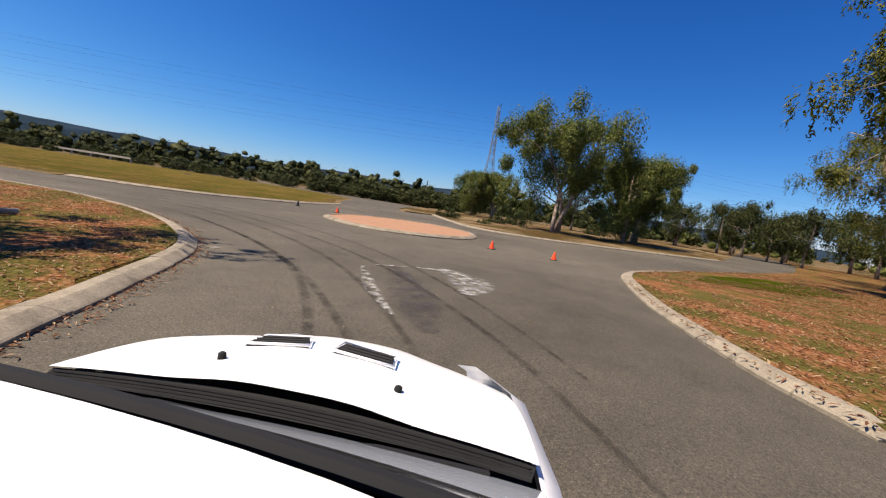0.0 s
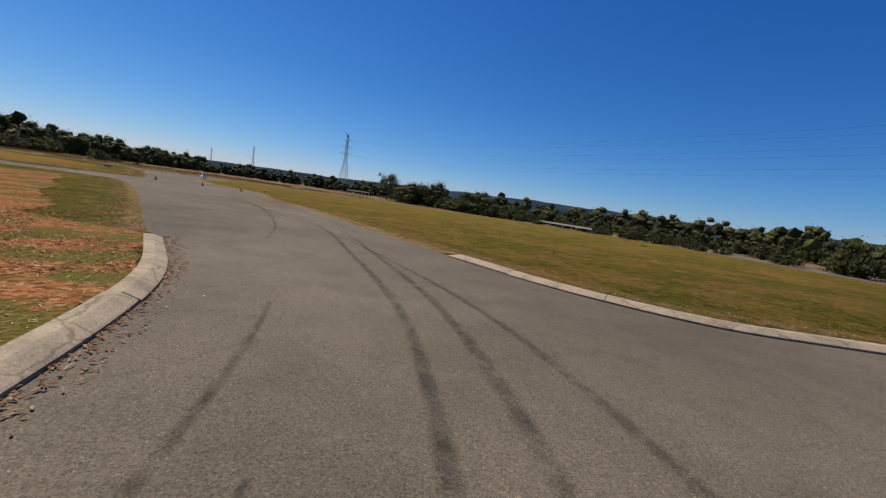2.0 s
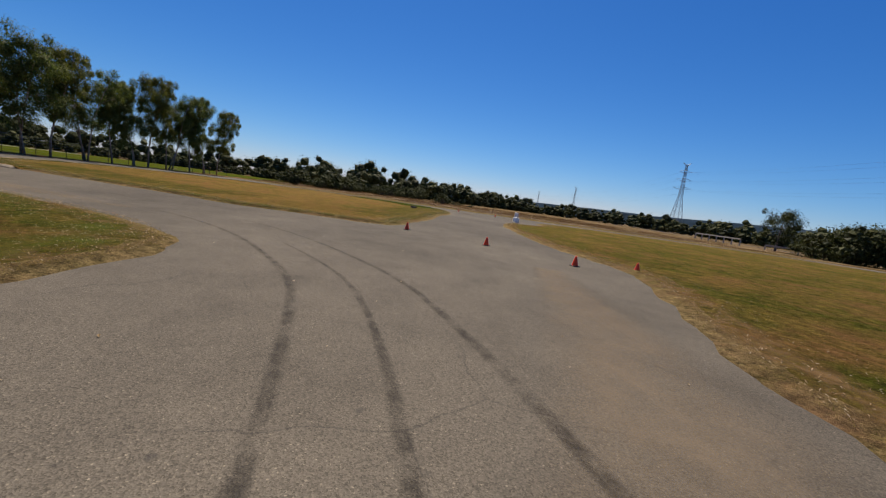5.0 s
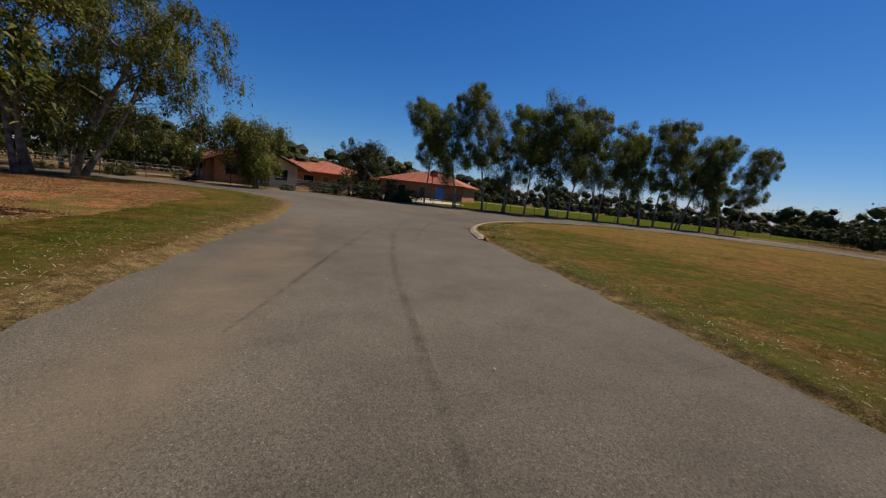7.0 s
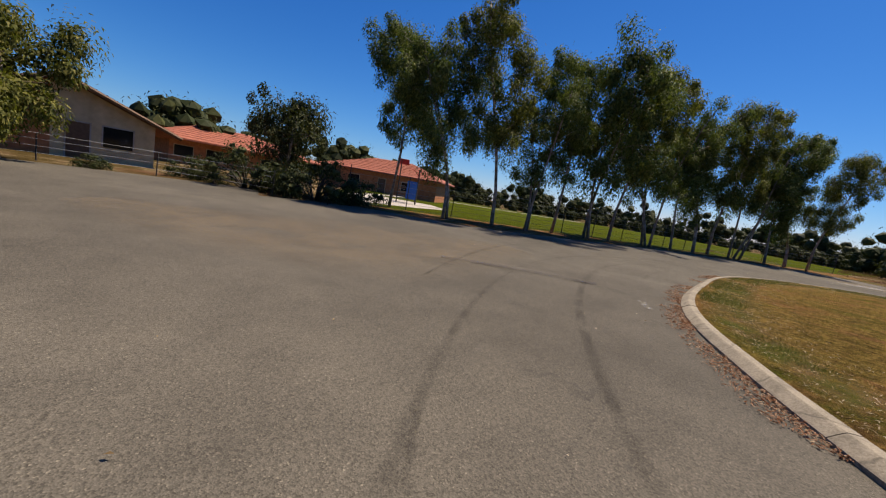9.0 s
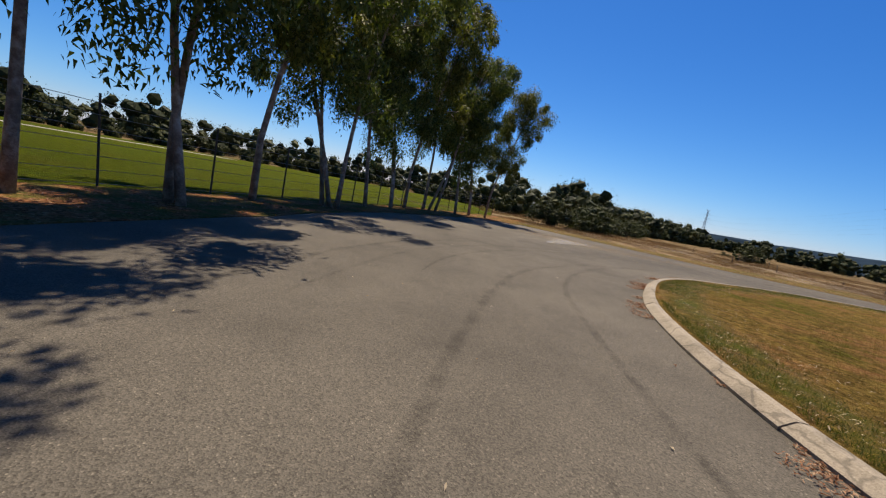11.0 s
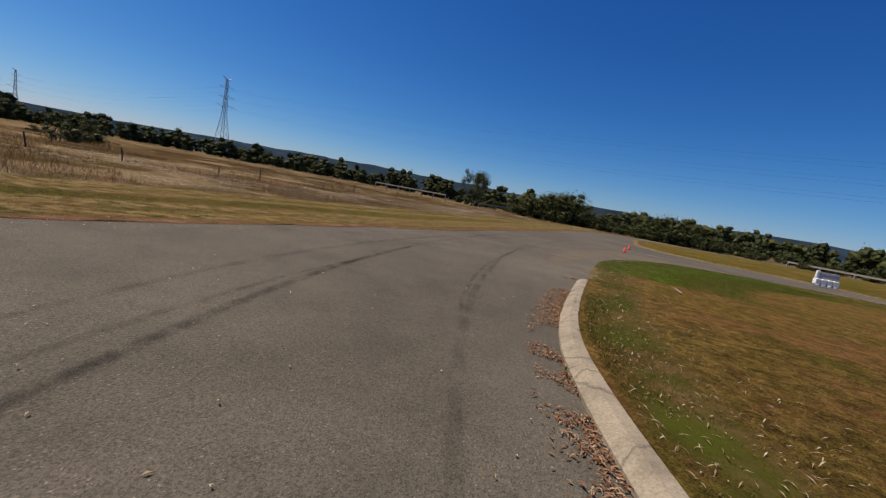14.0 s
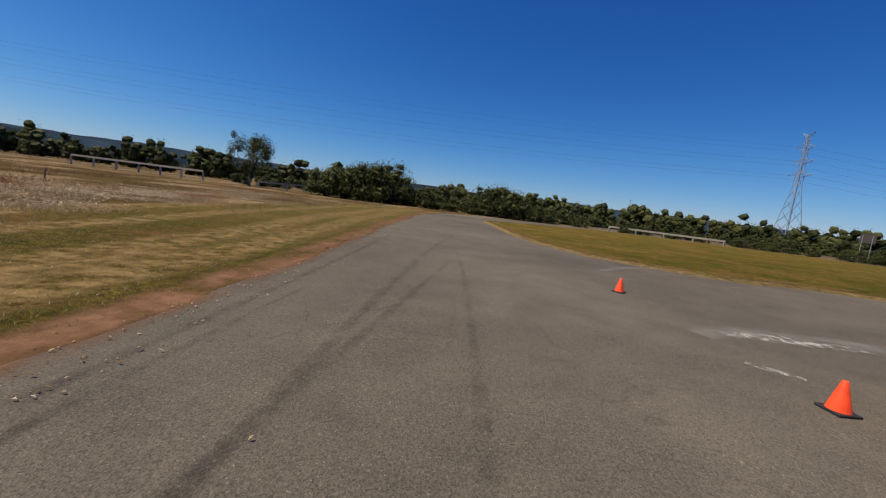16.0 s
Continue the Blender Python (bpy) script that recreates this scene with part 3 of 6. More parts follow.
tagged(slab("verge_east", [tuple(p) for p in inset(EAST_KERB, -1)] + [(30.68, 64.73), (33.50, 73.22), (38.27, 82.58), (44.08, 90.12), (58.50, 112.80), (120.63, 116.01), (121.61, 80.72), (91.12, 67.76)], 0.09, 0.2, FIELD, 0.0), "dry grass verge behind the kerb", "verge", kind="structure")
kerb("kerb_east", EAST_KERB, -1, "long pale concrete kerb in front of the gum trees")

out_line = smooth_line(HAIRPIN[-1:] + OUTER, 1.0)
on = normals_2d(out_line)
wide = np.interp(np.arange(len(out_line)), [0, len(out_line) * 0.35, len(out_line)], [3.0, 8.0, 11.0])[:, None]
tagged(slab("verge_north", [tuple(p) for p in out_line + on * 0.05] + [tuple(p) for p in (out_line + on * wide)[::-1]], 0.006, 0.1, GRASS_DRY, 0.12, 10), "mown strip of dry olive grass along the track", "grass", kind="structure")
tagged(ribbon("dirt_shoulder", (out_line + on * 0.2)[12:], np.interp(np.arange(len(out_line) - 12), [0, 30, len(out_line) - 12], [0.5, 1.0, 1.15]), 0.011, DIRT), "red dirt shoulder along the asphalt edge", "dirt", kind="structure")
for line, z in ((left_line, 0.109), (g2_line, 0.094), (i2_line, 0.119)):
    ring = np.vstack([line, line[:1]])
    inward = normals_2d(line, True)
    inward = np.vstack([inward, inward[:1]])
    wander = np.interp(np.arange(len(ring)), np.arange(0, len(ring) + 8, 8), np.random.RandomState(len(ring)).uniform(-0.4, 0.4, len(np.arange(0, len(ring) + 8, 8))))[:, None]
    tagged(ribbon("edge_litter", ring + inward * (1.05 + 0.3 * wander), 1.1, z, EDGE_DIRT), "brown leaves and dirt along the grass edge", "leaves", kind="structure")
    if line is g2_line:
        continue
    near_edge, breadth = (0.95, 1.2) if line is i2_line else (1.7, 2.2)
    tagged(ribbon("edge_grass", ring + inward * (near_edge + 0.6 * wander), breadth, z + 0.004, EDGE_GREEN), "greener band of grass near the edge", "grass", kind="structure")
for span, off, wide, z in ((slice(13, 19), 4.2, 7.6, 0.127), (slice(23, 29), 3.0, 5.2, 0.132)):
    side_line = smooth_line(I2_EDGE[span], 0.8)
    tagged(ribbon("olive_turf", side_line + normals_2d(side_line) * off, wide, z, EDGE_GREEN), "olive turf on the far side of the island", "grass", kind="structure")
rs = np.random.RandomState(21)
for k, (off, wide, mat) in enumerate([(1.9, 1.5, MOWN), (4.3, 1.7, MOWN), (6.6, 1.4, MOWN), (9.0, 2.0, MOWN)]):
    wander = np.cumsum(rs.normal(0, 0.06, len(out_line)))[:, None]
    tagged(ribbon("cut_straw", (out_line + on * (off * np.linspace(0.5, 1.15, len(out_line))[:, None] + wander))[6:], wide, 0.014 + 0.002 * k, mat), "row of cut straw left by the mower", "straw", kind="structure")
hp = smooth_line(HAIRPIN, 1.0)
FENCE = [(-50.35, 8.41), (-54.12, 9.46), (-57.62, 10.16), (-60.60, 11.38), (-63.31, 12.78), (-66.81, 13.57), (-70.05, 14.54), (-73.38, 15.59), (-78.81, 17.25), (-85.47, 19.26), (-92.82, 22.77), (-103.33, 28.02)]
tagged(slab("verge_trees", [tuple(p) for p in hp] + [(-92.58, 29.44), (-105.82, 32.02)] + FENCE[::-1], 0.02, 0.1, MULCH, 0.08, 11), "bare ground with leaf litter under the row of gums", "verge", kind="structure")
tagged(slab("lawn", FENCE + [(-149.81, 33.19), (-166.83, -3.75), (-106.56, -41.28), (-67.57, -22.36), (-52.02, 0.89)], 0.0, 1.2, GRASS_LUSH, 0.0), "bright green watered lawn behind the fence", "lawn", kind="structure")
tagged(slab("path_lawn", [(-61.36, -8.84), (-86.73, -26.38), (-128.96, -19.09), (-129.14, -17.17), (-86.97, -24.09), (-60.75, -6.79)], 0.012, 0.05, SLAB), "pale path across the lawn", "path", kind="structure")
tagged(slab("paving_play", [(-52, 6.5), (-58, 5.5), (-63.5, 3.4), (-66, -2), (-62, -7), (-55, -3)], 0.02, 0.1, SLAB), "pale paving of a playground", "paving", kind="structure")

for k, (pts, wide) in enumerate([([(-88.82, 29.09), (-84.75, 29.97), (-82.88, 34.61), (-81.80, 39.79)], [1, 8, 6, 1]), ([(-75.07, 54.48), (-72.53, 60.55), (-68.02, 66.58), (-60.24, 68.42)], [0.6, 3.0, 4.5, 1]), ([(-38.77, 17.09), (-43.17, 20.74), (-50.56, 21.48)], [2, 9, 2]), ([(-4.79, 53.65), (-15.17, 58.32), (-23.28, 60.89)], [0.5, 3, 1]), ([(-26.75, 48.20), (-30.54, 39.62), (-34.61, 29.19)], [0.5, 2.2, 0.6])]):
    line = smooth_line(pts, 0.8)
    tagged(ribbon("dust_film", line, np.interp(np.linspace(0, 1, len(line)), np.linspace(0, 1, len(wide)), wide), 0.0022 + 0.0003 * k, DUST), "film of pale dust on the asphalt", "road stain", kind="structure")
# tyre marks, stains and dirt on the asphalt
TRACK = smooth_line([(16.54, 20.04), (16.12, 25.23), (17.13, 29.53), (17.22, 33.97), (16.02, 38.42), (13.85, 42.39), (10.28, 46.12), (5.64, 49.06), (-0.41, 52.39), (-10.49, 55.83), (-17.97, 56.03), (-22.36, 54.47), (-25.94, 51.77), (-28.92, 47.70), (-31.26, 43.36), (-33.44, 38.83), (-36.40, 33.78), (-40.45, 29.24), (-46.95, 25.29), (-55.16, 22.83), (-64.83, 23.71), (-70.32, 26.71), (-73.98, 30.81), (-76.56, 35.49), (-78.03, 40.68), (-78.59, 46.28), (-77.97, 52.34), (-76.44, 59.08), (-74.66, 66.00), (-70.42, 77.98), (-65.56, 91.62), (-60.51, 105.09)], 0.8)
tn = normals_2d(TRACK)
for k, (a, b, off, drift, wide) in enumerate([(8, 46, -1.6, 0.8, 0.25), (10, 42, -2.4, 1.4, 0.22), (2, 34, 1.4, -0.4, 0.19), (4, 30, 0.2, 0.8, 0.18), (6, 52, -0.6, 0.5, 0.22), (40, 75, 1.2, -1.0, 0.19),
                                                   (44, 80, -1.5, 0.6, 0.21), (48, 86, 0.3, 1.0, 0.18), (84, 112, -1.0, 2.0, 0.19), (90, 120, 1.6, -1.0, 0.18), (100, 135, -0.4, -1.0, 0.19), (116, 150, 2.2, 1.2, 0.21),
                                                   (120, 158, 0.6, -1.2, 0.22), (124, 160, -2.0, 1.0, 0.18), (136, 176, 2.6, -1.4, 0.19), (140, 180, 1.0, 0.6, 0.22), (150, 190, -1.2, 0.4, 0.19), (160, 205, 1.8, -0.8, 0.21), (166, 210, 2.8, -3.4, 0.24),
                                                   (172, 214, -1.6, 0.9, 0.19), (178, 220, 3.0, -1.6, 0.18), (182, 224, 1.6, -3.0, 0.20)]):
    n = len(TRACK)
    a, b = min(a, n - 4), min(b, n)
    u = np.linspace(0, 1, b - a)[:, None]
    line = TRACK[a:b] + tn[a:b] * (off + drift * u + 0.40 * np.sin(4.6 * u + 1.7 * k))
    tagged(ribbon("tyre_mark", line, wide * np.sin(np.linspace(0.15, 2.99, b - a)) ** 0.5, 0.004 + 0.0006 * k, RUBBER if k < 8 else OLD_RUBBER), "black tyre skid mark on the asphalt", "tyre mark", "skid marks on the track", "structure")
for k, (pts, wide, mat, label) in enumerate([
        ([(18.65, 33.80), (18.56, 32.93), (18.30, 31.87), (17.95, 30.65), (17.69, 29.60)], [0.3, 0.8, 1.0, 0.9, 0.3], PURPLE, "dark damp streak across the lime"),
        ([(17.86, 33.54), (17.69, 32.58), (17.51, 31.52), (17.43, 30.30)], [0.1, 0.28, 0.3, 0.1], PAINT_FILM, "streak of worn white lime on asphalt"),
        ([(19.79, 33.71), (20.05, 33.19), (19.97, 32.49), (19.62, 31.87), (19.26, 31.44)], [0.5, 0.9, 1.2, 0.9, 0.3], LIME_WASH, "grey wash of old lime on asphalt"),
        ([(19.79, 33.71), (20.05, 33.19), (19.97, 32.49), (19.62, 31.87), (19.26, 31.44)], [0.5, 0.9, 1.2, 0.9, 0.3], PAINT_FILM, "fan of worn white lime on asphalt"),
        ([(18.21, 33.80), (19.09, 33.71), (20.14, 33.58)], [0.1, 0.2, 0.25], PAINT_FILM, "thin edge of white lime on asphalt"),
        ([(-67.78, 70.49), (-66.55, 70.58), (-65.24, 70.14), (-63.05, 69.53)], [0.6, 1.0, 1.0, 0.5], LIME_WASH, "grey wash of old lime near the cones"),
        ([(-67.25, 70.58), (-66.20, 70.32), (-64.80, 69.79)], [0.3, 0.7, 0.3], PAINT_FILM, "patch of flaking white lime near the cones"),
        ([(-78.20, 28.55), (-80.56, 29.95), (-83.36, 31.79)], [0.3, 1.8, 3.3], LIME_WASH, "grey wash of old lime on asphalt"),
        ([(-78.20, 28.55), (-80.56, 29.95), (-83.36, 31.79)], [0.3, 1.8, 3.3], PAINT_FILM, "triangular patch of flaking white lime"),
        ([(-64.80, 76.36), (-62.61, 77.58), (-60.60, 78.02)], [0.3, 0.5, 0.3], LIME_WASH, "streak of worn white lime on asphalt"),
        ([(-68.26, 69.44), (-67.95, 68.92)], [0.22, 0.22], PAINT_FILM, "short dash of worn white lime"),
        ([(-70.97, 61.25), (-70.89, 60.51)], [0.26, 0.26], PAINT_FILM, "short dash of worn white lime by the grass"),
        ([(-70.62, 62.44), (-70.54, 61.82)], [0.18, 0.18], LIME_WASH, "faint dash of worn white lime"),
        ([(-75.13, 26.18), (-75.66, 26.80)], [0.25, 0.25], LIME_WASH, "short dash of worn white lime"),
        ([(-47.72, 27.10), (-47.11, 27.45)], [0.22, 0.22], PAINT_FILM, "fleck of white lime on asphalt"),
        ([(-45.36, 23.03), (-46.76, 24.26), (-48.16, 25.83)], [0.3, 0.55, 0.3], PURPLE, "dark streak across the asphalt"),
        ([(14.62, 34.72), (15.19, 34.28)], [0.35, 0.3], PAINT_FILM, "worn white dash by the kerb")]):
    tagged(ribbon("lime_patch", smooth_line(pts, 0.25), np.interp(np.linspace(0, 1, len(smooth_line(pts, 0.25))), np.linspace(0, 1, len(wide)), wide), 0.020 + 0.0007 * k, mat), label, "road stain", kind="structure")


# ---- loose cover: blades, straw and fallen leaves ----
def scatter(name, places, z, tall, wide, lean, material, label, seed, flat=False):
    """Many small blades or leaves as one mesh."""
    rng = np.random.RandomState(seed)
    n = len(places)
    base = np.column_stack([places, np.full(n, z)])
    w = rng.uniform(0, 2 * np.pi, n)
    side = np.column_stack([np.cos(w), np.sin(w), np.zeros(n)])
    h = tall * rng.uniform(0.5, 1.25, n)[:, None]
    if flat:
        fore = np.column_stack([-np.sin(w), np.cos(w), rng.normal(0, 0.25, n)])
        rise = np.abs(rng.normal(0, 0.012, n))[:, None] * np.array([[0, 0, 1]]) + np.array([[0, 0, 0.004]])
        a = base + rise - fore * h / 2
        b = base + rise + fore * h / 2 + np.array([[0, 0, 0.006]])
        mid = base + rise + np.array([[0, 0, 0.012]])
        s = side * wide * rng.uniform(0.6, 1.2, n)[:, None]
        verts = np.stack([a, mid + s, b, mid - s], 1).reshape(-1, 3)
        faces = np.arange(4 * n).reshape(n, 4)
    else:
        tip = base + np.column_stack([rng.normal(0, lean, n), rng.normal(0, lean, n), np.ones(n)]) * h
        s = side * wide
        verts = np.stack([base - s, base + s, tip], 1).reshape(-1, 3)
        faces = np.arange(3 * n).reshape(n, 3)
    me = bpy.data.meshes.new(name)
    me.from_pydata(verts.tolist(), [], faces.tolist())
    me.materials.append(material)
    return tagged(new(name, me), label, "grass" if not flat else "leaves", kind="stuff")


def along(line, near, far, count, seed, closed=True, power=1.6, lo=0, hi=None):
    """Places beside a line, thicker close to it; near and far are distances to its left."""
    rng = np.random.RandomState(seed)
    nn = normals_2d(line, closed)
    i = rng.randint(lo, hi or len(line), count)
    fuzz = min(0.25, abs(far - near) * 0.12)
    off = near + (far - near) * rng.uniform(0, 1, count) ** power
    step = (line[np.minimum(i + 1, len(line) - 1)] - line[i]) * rng.uniform(0, 1, count)[:, None]
    return line[i] + step + nn[i] * off[:, None] + rng.normal(0, fuzz, (count, 2))


def field_places(x0, x1, y0, y1, count, seed, keep=None, grain=0.12, level=0.0):
    """Places strewn in patches over a rectangle."""
    rng = np.random.RandomState(seed)
    p = np.column_stack([rng.uniform(x0, x1, count), rng.uniform(y0, y1, count)])
    v = np.array([noise.noise((x * grain, y * grain, seed)) for x, y in p])
    p = p[v > level]
    return p[inside(p[:, 0], p[:, 1], keep)] if keep is not None else p


def only(places, poly, want=True):
    return places[inside(places[:, 0], places[:, 1], poly) == want]


i2_in = i2_line + normals_2d(i2_line, True) * 0.36
g2_in = g2_line + normals_2d(g2_line, True) * 0.36
l1_in = left_line + nl * 0.36
scatter("grass_blades", only(along(i2_line, 0.25, 8.0, 100000, 1), i2_in), 0.11, 0.036, 0.0045, 0.7, GRASS_BLADE, "short mown grass blades on the island", 1)
scatter("grass_blades", only(along(g2_line, 0.25, 6.0, 70000, 2), g2_in), 0.085, 0.036, 0.0045, 0.7, GRASS_BLADE, "short mown grass blades on the wide island", 2)
scatter("grass_blades", only(along(left_line, 0.25, 6.0, 80000, 3), l1_in), 0.10, 0.036, 0.0045, 0.7, GRASS_BLADE, "sparse grass blades on the verge", 3)
LUSH_FILM = make_stain("lush green grass", (0.060, 0.088, 0.008), 0.34, 0.56, 0.8, 0.95, 0.95)
tips = smooth_line([(-73.86, 54.48), (-72.46, 57.87), (-69.85, 61.15), (-66.41, 63.47), (-62.37, 64.53)], 0.5)
tagged(ribbon("lush_grass", tips - normals_2d(tips) * 1.9, 3.3, 0.128, LUSH_FILM), "lush green grass at the island's end", "grass", kind="structure")
scatter("grass_blades", only(along(tips, -5.0, 0.2, 60000, 4, False, 1.0), i2_in), 0.11, 0.06, 0.005, 0.7, make_leaf("green tufts", (0.035, 0.058, 0.008), (0.075, 0.102, 0.016), (0.16, 0.165, 0.04)), "thick green grass at the island's end", 4)
scatter("grass_blades", along(out_line, 0.6, 9.0, 90000, 5, False, 1.3), 0.004, 0.04, 0.0045, 0.7, STRAW, "dry mown blades along the track", 5)
scatter("standing_straw", only(field_places(-150, -62, 28, 135, 220000, 6, None, 0.13, -0.02), np.array([tuple(p) for p in out_line + on * 7.5] + [(-200, 140), (-200, 34)])), -0.03, 0.34, 0.008, 0.4, RUSSET, "russet seeding grass standing in the field", 6)
kerb_line = smooth_line(I2_KERB, 0.4)
weeds = along(kerb_line, 0.30, 1.3, 52000, 17, False, 2.2)
weeds = weeds[np.array([noise.noise((x * 0.5, y * 0.5, 4.0)) > -0.05 for x, y in weeds])]
scatter("grass_tufts", only(weeds, i2_in), 0.11, 0.058, 0.004, 0.7, make_leaf("dark green weeds", (0.020, 0.030, 0.006), (0.045, 0.058, 0.010), (0.10, 0.105, 0.025)), "dark green grass tufts along the kerb", 17)
tall_straw = along(out_line, 6.0, 13.0, 60000, 22, False, 1.0)
tall_straw = tall_straw[np.array([noise.noise((x * 0.32, y * 0.32, 9.0)) > 0.16 for x, y in tall_straw])]
scatter("standing_straw", tall_straw, -0.03, 0.32, 0.006, 0.5, STRAW, "pale seeding straw standing behind the mown strip", 22)
crumbs = np.vstack([np.random.RandomState(23).normal((-80.0, 34.5), (3.6, 6.5), (520, 2)), along(TRACK, -3.5, 3.5, 420, 24, False, 1.0), along(out_line, -0.7, 0.3, 2600, 25, False, 1.0)])
scatter("leaf_litter", only(only(crumbs, i2_line, False), np.array(road_line)), 0.004, 0.045, 0.011, 0, STRAW, "pale leaves and crumbs of stone on the asphalt", 23, True)
for rim, bed, z, seed in ((i2_line, i2_in, 0.119, 18), (left_line, l1_in, 0.109, 19), (g2_line, g2_in, 0.094, 20)):
    scatter("loose_straw", only(along(rim, 0.3, 2.2, 16000, seed, True, 1.6), bed), z, 0.085, 0.006, 0, STRAW, "bleached straw lying along the grass edge", seed, True)
straw_spots = []
rw = np.random.RandomState(16)
for cx, cy, sx, sy, k in ((-88.4, 83.0, 3.0, 7, 44), (-83.5, 93.3, 2.2, 8, 30), (-91.2, 71.8, 3.5, 6, 18), (-108.4, 55.7, 8, 3.5, 26), (-100.1, 64.2, 6, 4, 20), (-80.1, 109.8, 2.0, 9, 20), (-104.7, 83.9, 6, 9, 22)):
    for _ in range(k):
        at = rw.normal((cx, cy), (sx, sy))
        straw_spots.append(rw.normal(at, (0.9, 0.6), (260, 2)))
straw_spots = only(np.vstack(straw_spots), np.array([tuple(p) for p in out_line + on * 6.0] + [(-200, 140), (-200, 34)]))
scatter("fallen_straw", straw_spots, 0.0, 0.30, 0.012, 0, make_leaf("bleached straw", (0.26, 0.19, 0.12), (0.42, 0.34, 0.24), (0.62, 0.54, 0.43), (1.0, 0.9, 0.8), 0.1), "patches of bleached straw lying in the field", 16, True)
scatter("leaf_litter", only(field_places(0, 15, 18, 46.5, 46000, 7, None, 0.45, -0.2), l1_in), 0.125, 0.09, 0.013, 0, LITTER, "fallen brown gum leaves on the verge", 7, True)
scatter("leaf_litter", only(field_places(20, 52, 18, 39, 60000, 8, None, 0.35, -0.25), ri), 0.105, 0.105, 0.015, 0, LITTER, "fallen red-brown gum leaves on the verge", 8, True)
swept = along(kerb_line, -0.02, -0.42, 24000, 9, False, 2.0)
swept = swept[np.array([noise.noise((x * 0.55, y * 0.55, 7.0)) + 0.4 * noise.noise((x * 2, y * 2, 2.0)) > -0.02 for x, y in swept])]
scatter("leaf_litter", only(swept, i2_line, False), 0.004, 0.062, 0.009, 0, LITTER, "dry leaves swept along the kerb", 9, True)
scatter("leaf_litter", only(along(smooth_line(LEFT_KERB, 0.4), -0.02, -0.3, 2200, 10, False, 2.4), left_line, False), 0.004, 0.075, 0.011, 0, LITTER, "dry leaves swept along the kerb", 10, True)
scatter("leaf_litter", field_places(-97, -50, 8, 29, 9000, 12, np.array([tuple(p) for p in hp] + FENCE[4::-1]), 0.4, -0.2), 0.025, 0.13, 0.017, 0, LITTER, "fallen leaves under the row of gums", 12, True)
scatter("leaf_litter", only(field_places(-32, -18, 14, 44, 70000, 13, None, 0.35, -0.2), corner_litter), 0.13, 0.085, 0.013, 0, LITTER, "fallen brown leaves on the grass", 13, True)
scatter("leaf_litter", only(field_places(-36, -22, 18, 50, 14000, 14, None, 0.5, 0.0), l1_in), 0.115, 0.07, 0.010, 0, LITTER, "stray brown leaves on the verge", 14, True)


# ---- trees ----
def leaf_mesh(name, centres, radii, per, size, droop, seed, material, flatten=1.0, broad=0.22):
    """A crown: leaves hung round many twig ends."""
    rng = np.random.RandomState(seed)
    n = len(centres) * per
    c = np.repeat(np.array(centres), per, 0)
    r = np.repeat(np.array(radii), per)
    d = rng.normal(size=(n, 3))
    d /= np.linalg.norm(d, axis=1, keepdims=True)
    if droop > 0.5:
        # weeping twigs: leaves strung along hanging strands
        m = max(1, per // 16)
        k = np.repeat(np.arange(len(centres)), per) * m + rng.randint(0, m, n)
        d = rng.normal(size=(len(centres) * m, 3))
        d[:, 2] = np.abs(d[:, 2]) * 0.8
        d /= np.linalg.norm(d, axis=1, keepdims=True)
        reach = rng.uniform(0.2, 1.0, len(d)) ** 0.6
        length = droop * rng.uniform(0.5, 2.2, len(d))
        d, reach, length = d[k], reach[k], length[k]
        q = d * (r * reach)[:, None] + rng.normal(0, 0.05, (n, 3))
        q[:, 2] -= rng.uniform(0, 1, n) * length * r
    else:
        q = d * (r * np.where(rng.uniform(0, 1, n) < 0.95, rng.uniform(0.1, 1.0, n) ** 0.45, np.abs(rng.normal(0.8, 0.35, n))))[:, None]
        q[:, 2] *= flatten
        q[:, 2] -= np.abs(rng.normal(0, 1, n)) * droop * r * 0.7
    p = c + q
    # leaves face out of their tuft and hang in that plane
    face = d * 0.8 + np.array([[0, 0, 0.35]]) + rng.normal(0, 0.38 if droop > 0.2 else 0.6, (n, 3))
    face /= np.linalg.norm(face, axis=1, keepdims=True)
    hang = np.column_stack([rng.normal(0, 0.40, n), rng.normal(0, 0.40, n), rng.normal(-0.8, 0.40, n)])
    hang -= face * np.sum(face * hang, axis=1, keepdims=True)
    hang /= np.linalg.norm(hang, axis=1, keepdims=True) + 1e-9
    side = np.cross(hang, face)
    ln = (size * rng.uniform(0.6, 1.35, n))[:, None]
    wd = ln * broad
    verts = np.stack([p - side * wd, p + side * wd * 0.8 + hang * ln * 0.12, p + hang * ln], 1).reshape(-1, 3)
    me = bpy.data.meshes.new(name)
    me.from_pydata(verts.tolist(), [], np.arange(3 * n).reshape(n, 3).tolist())
    me.materials.append(material)
    return me


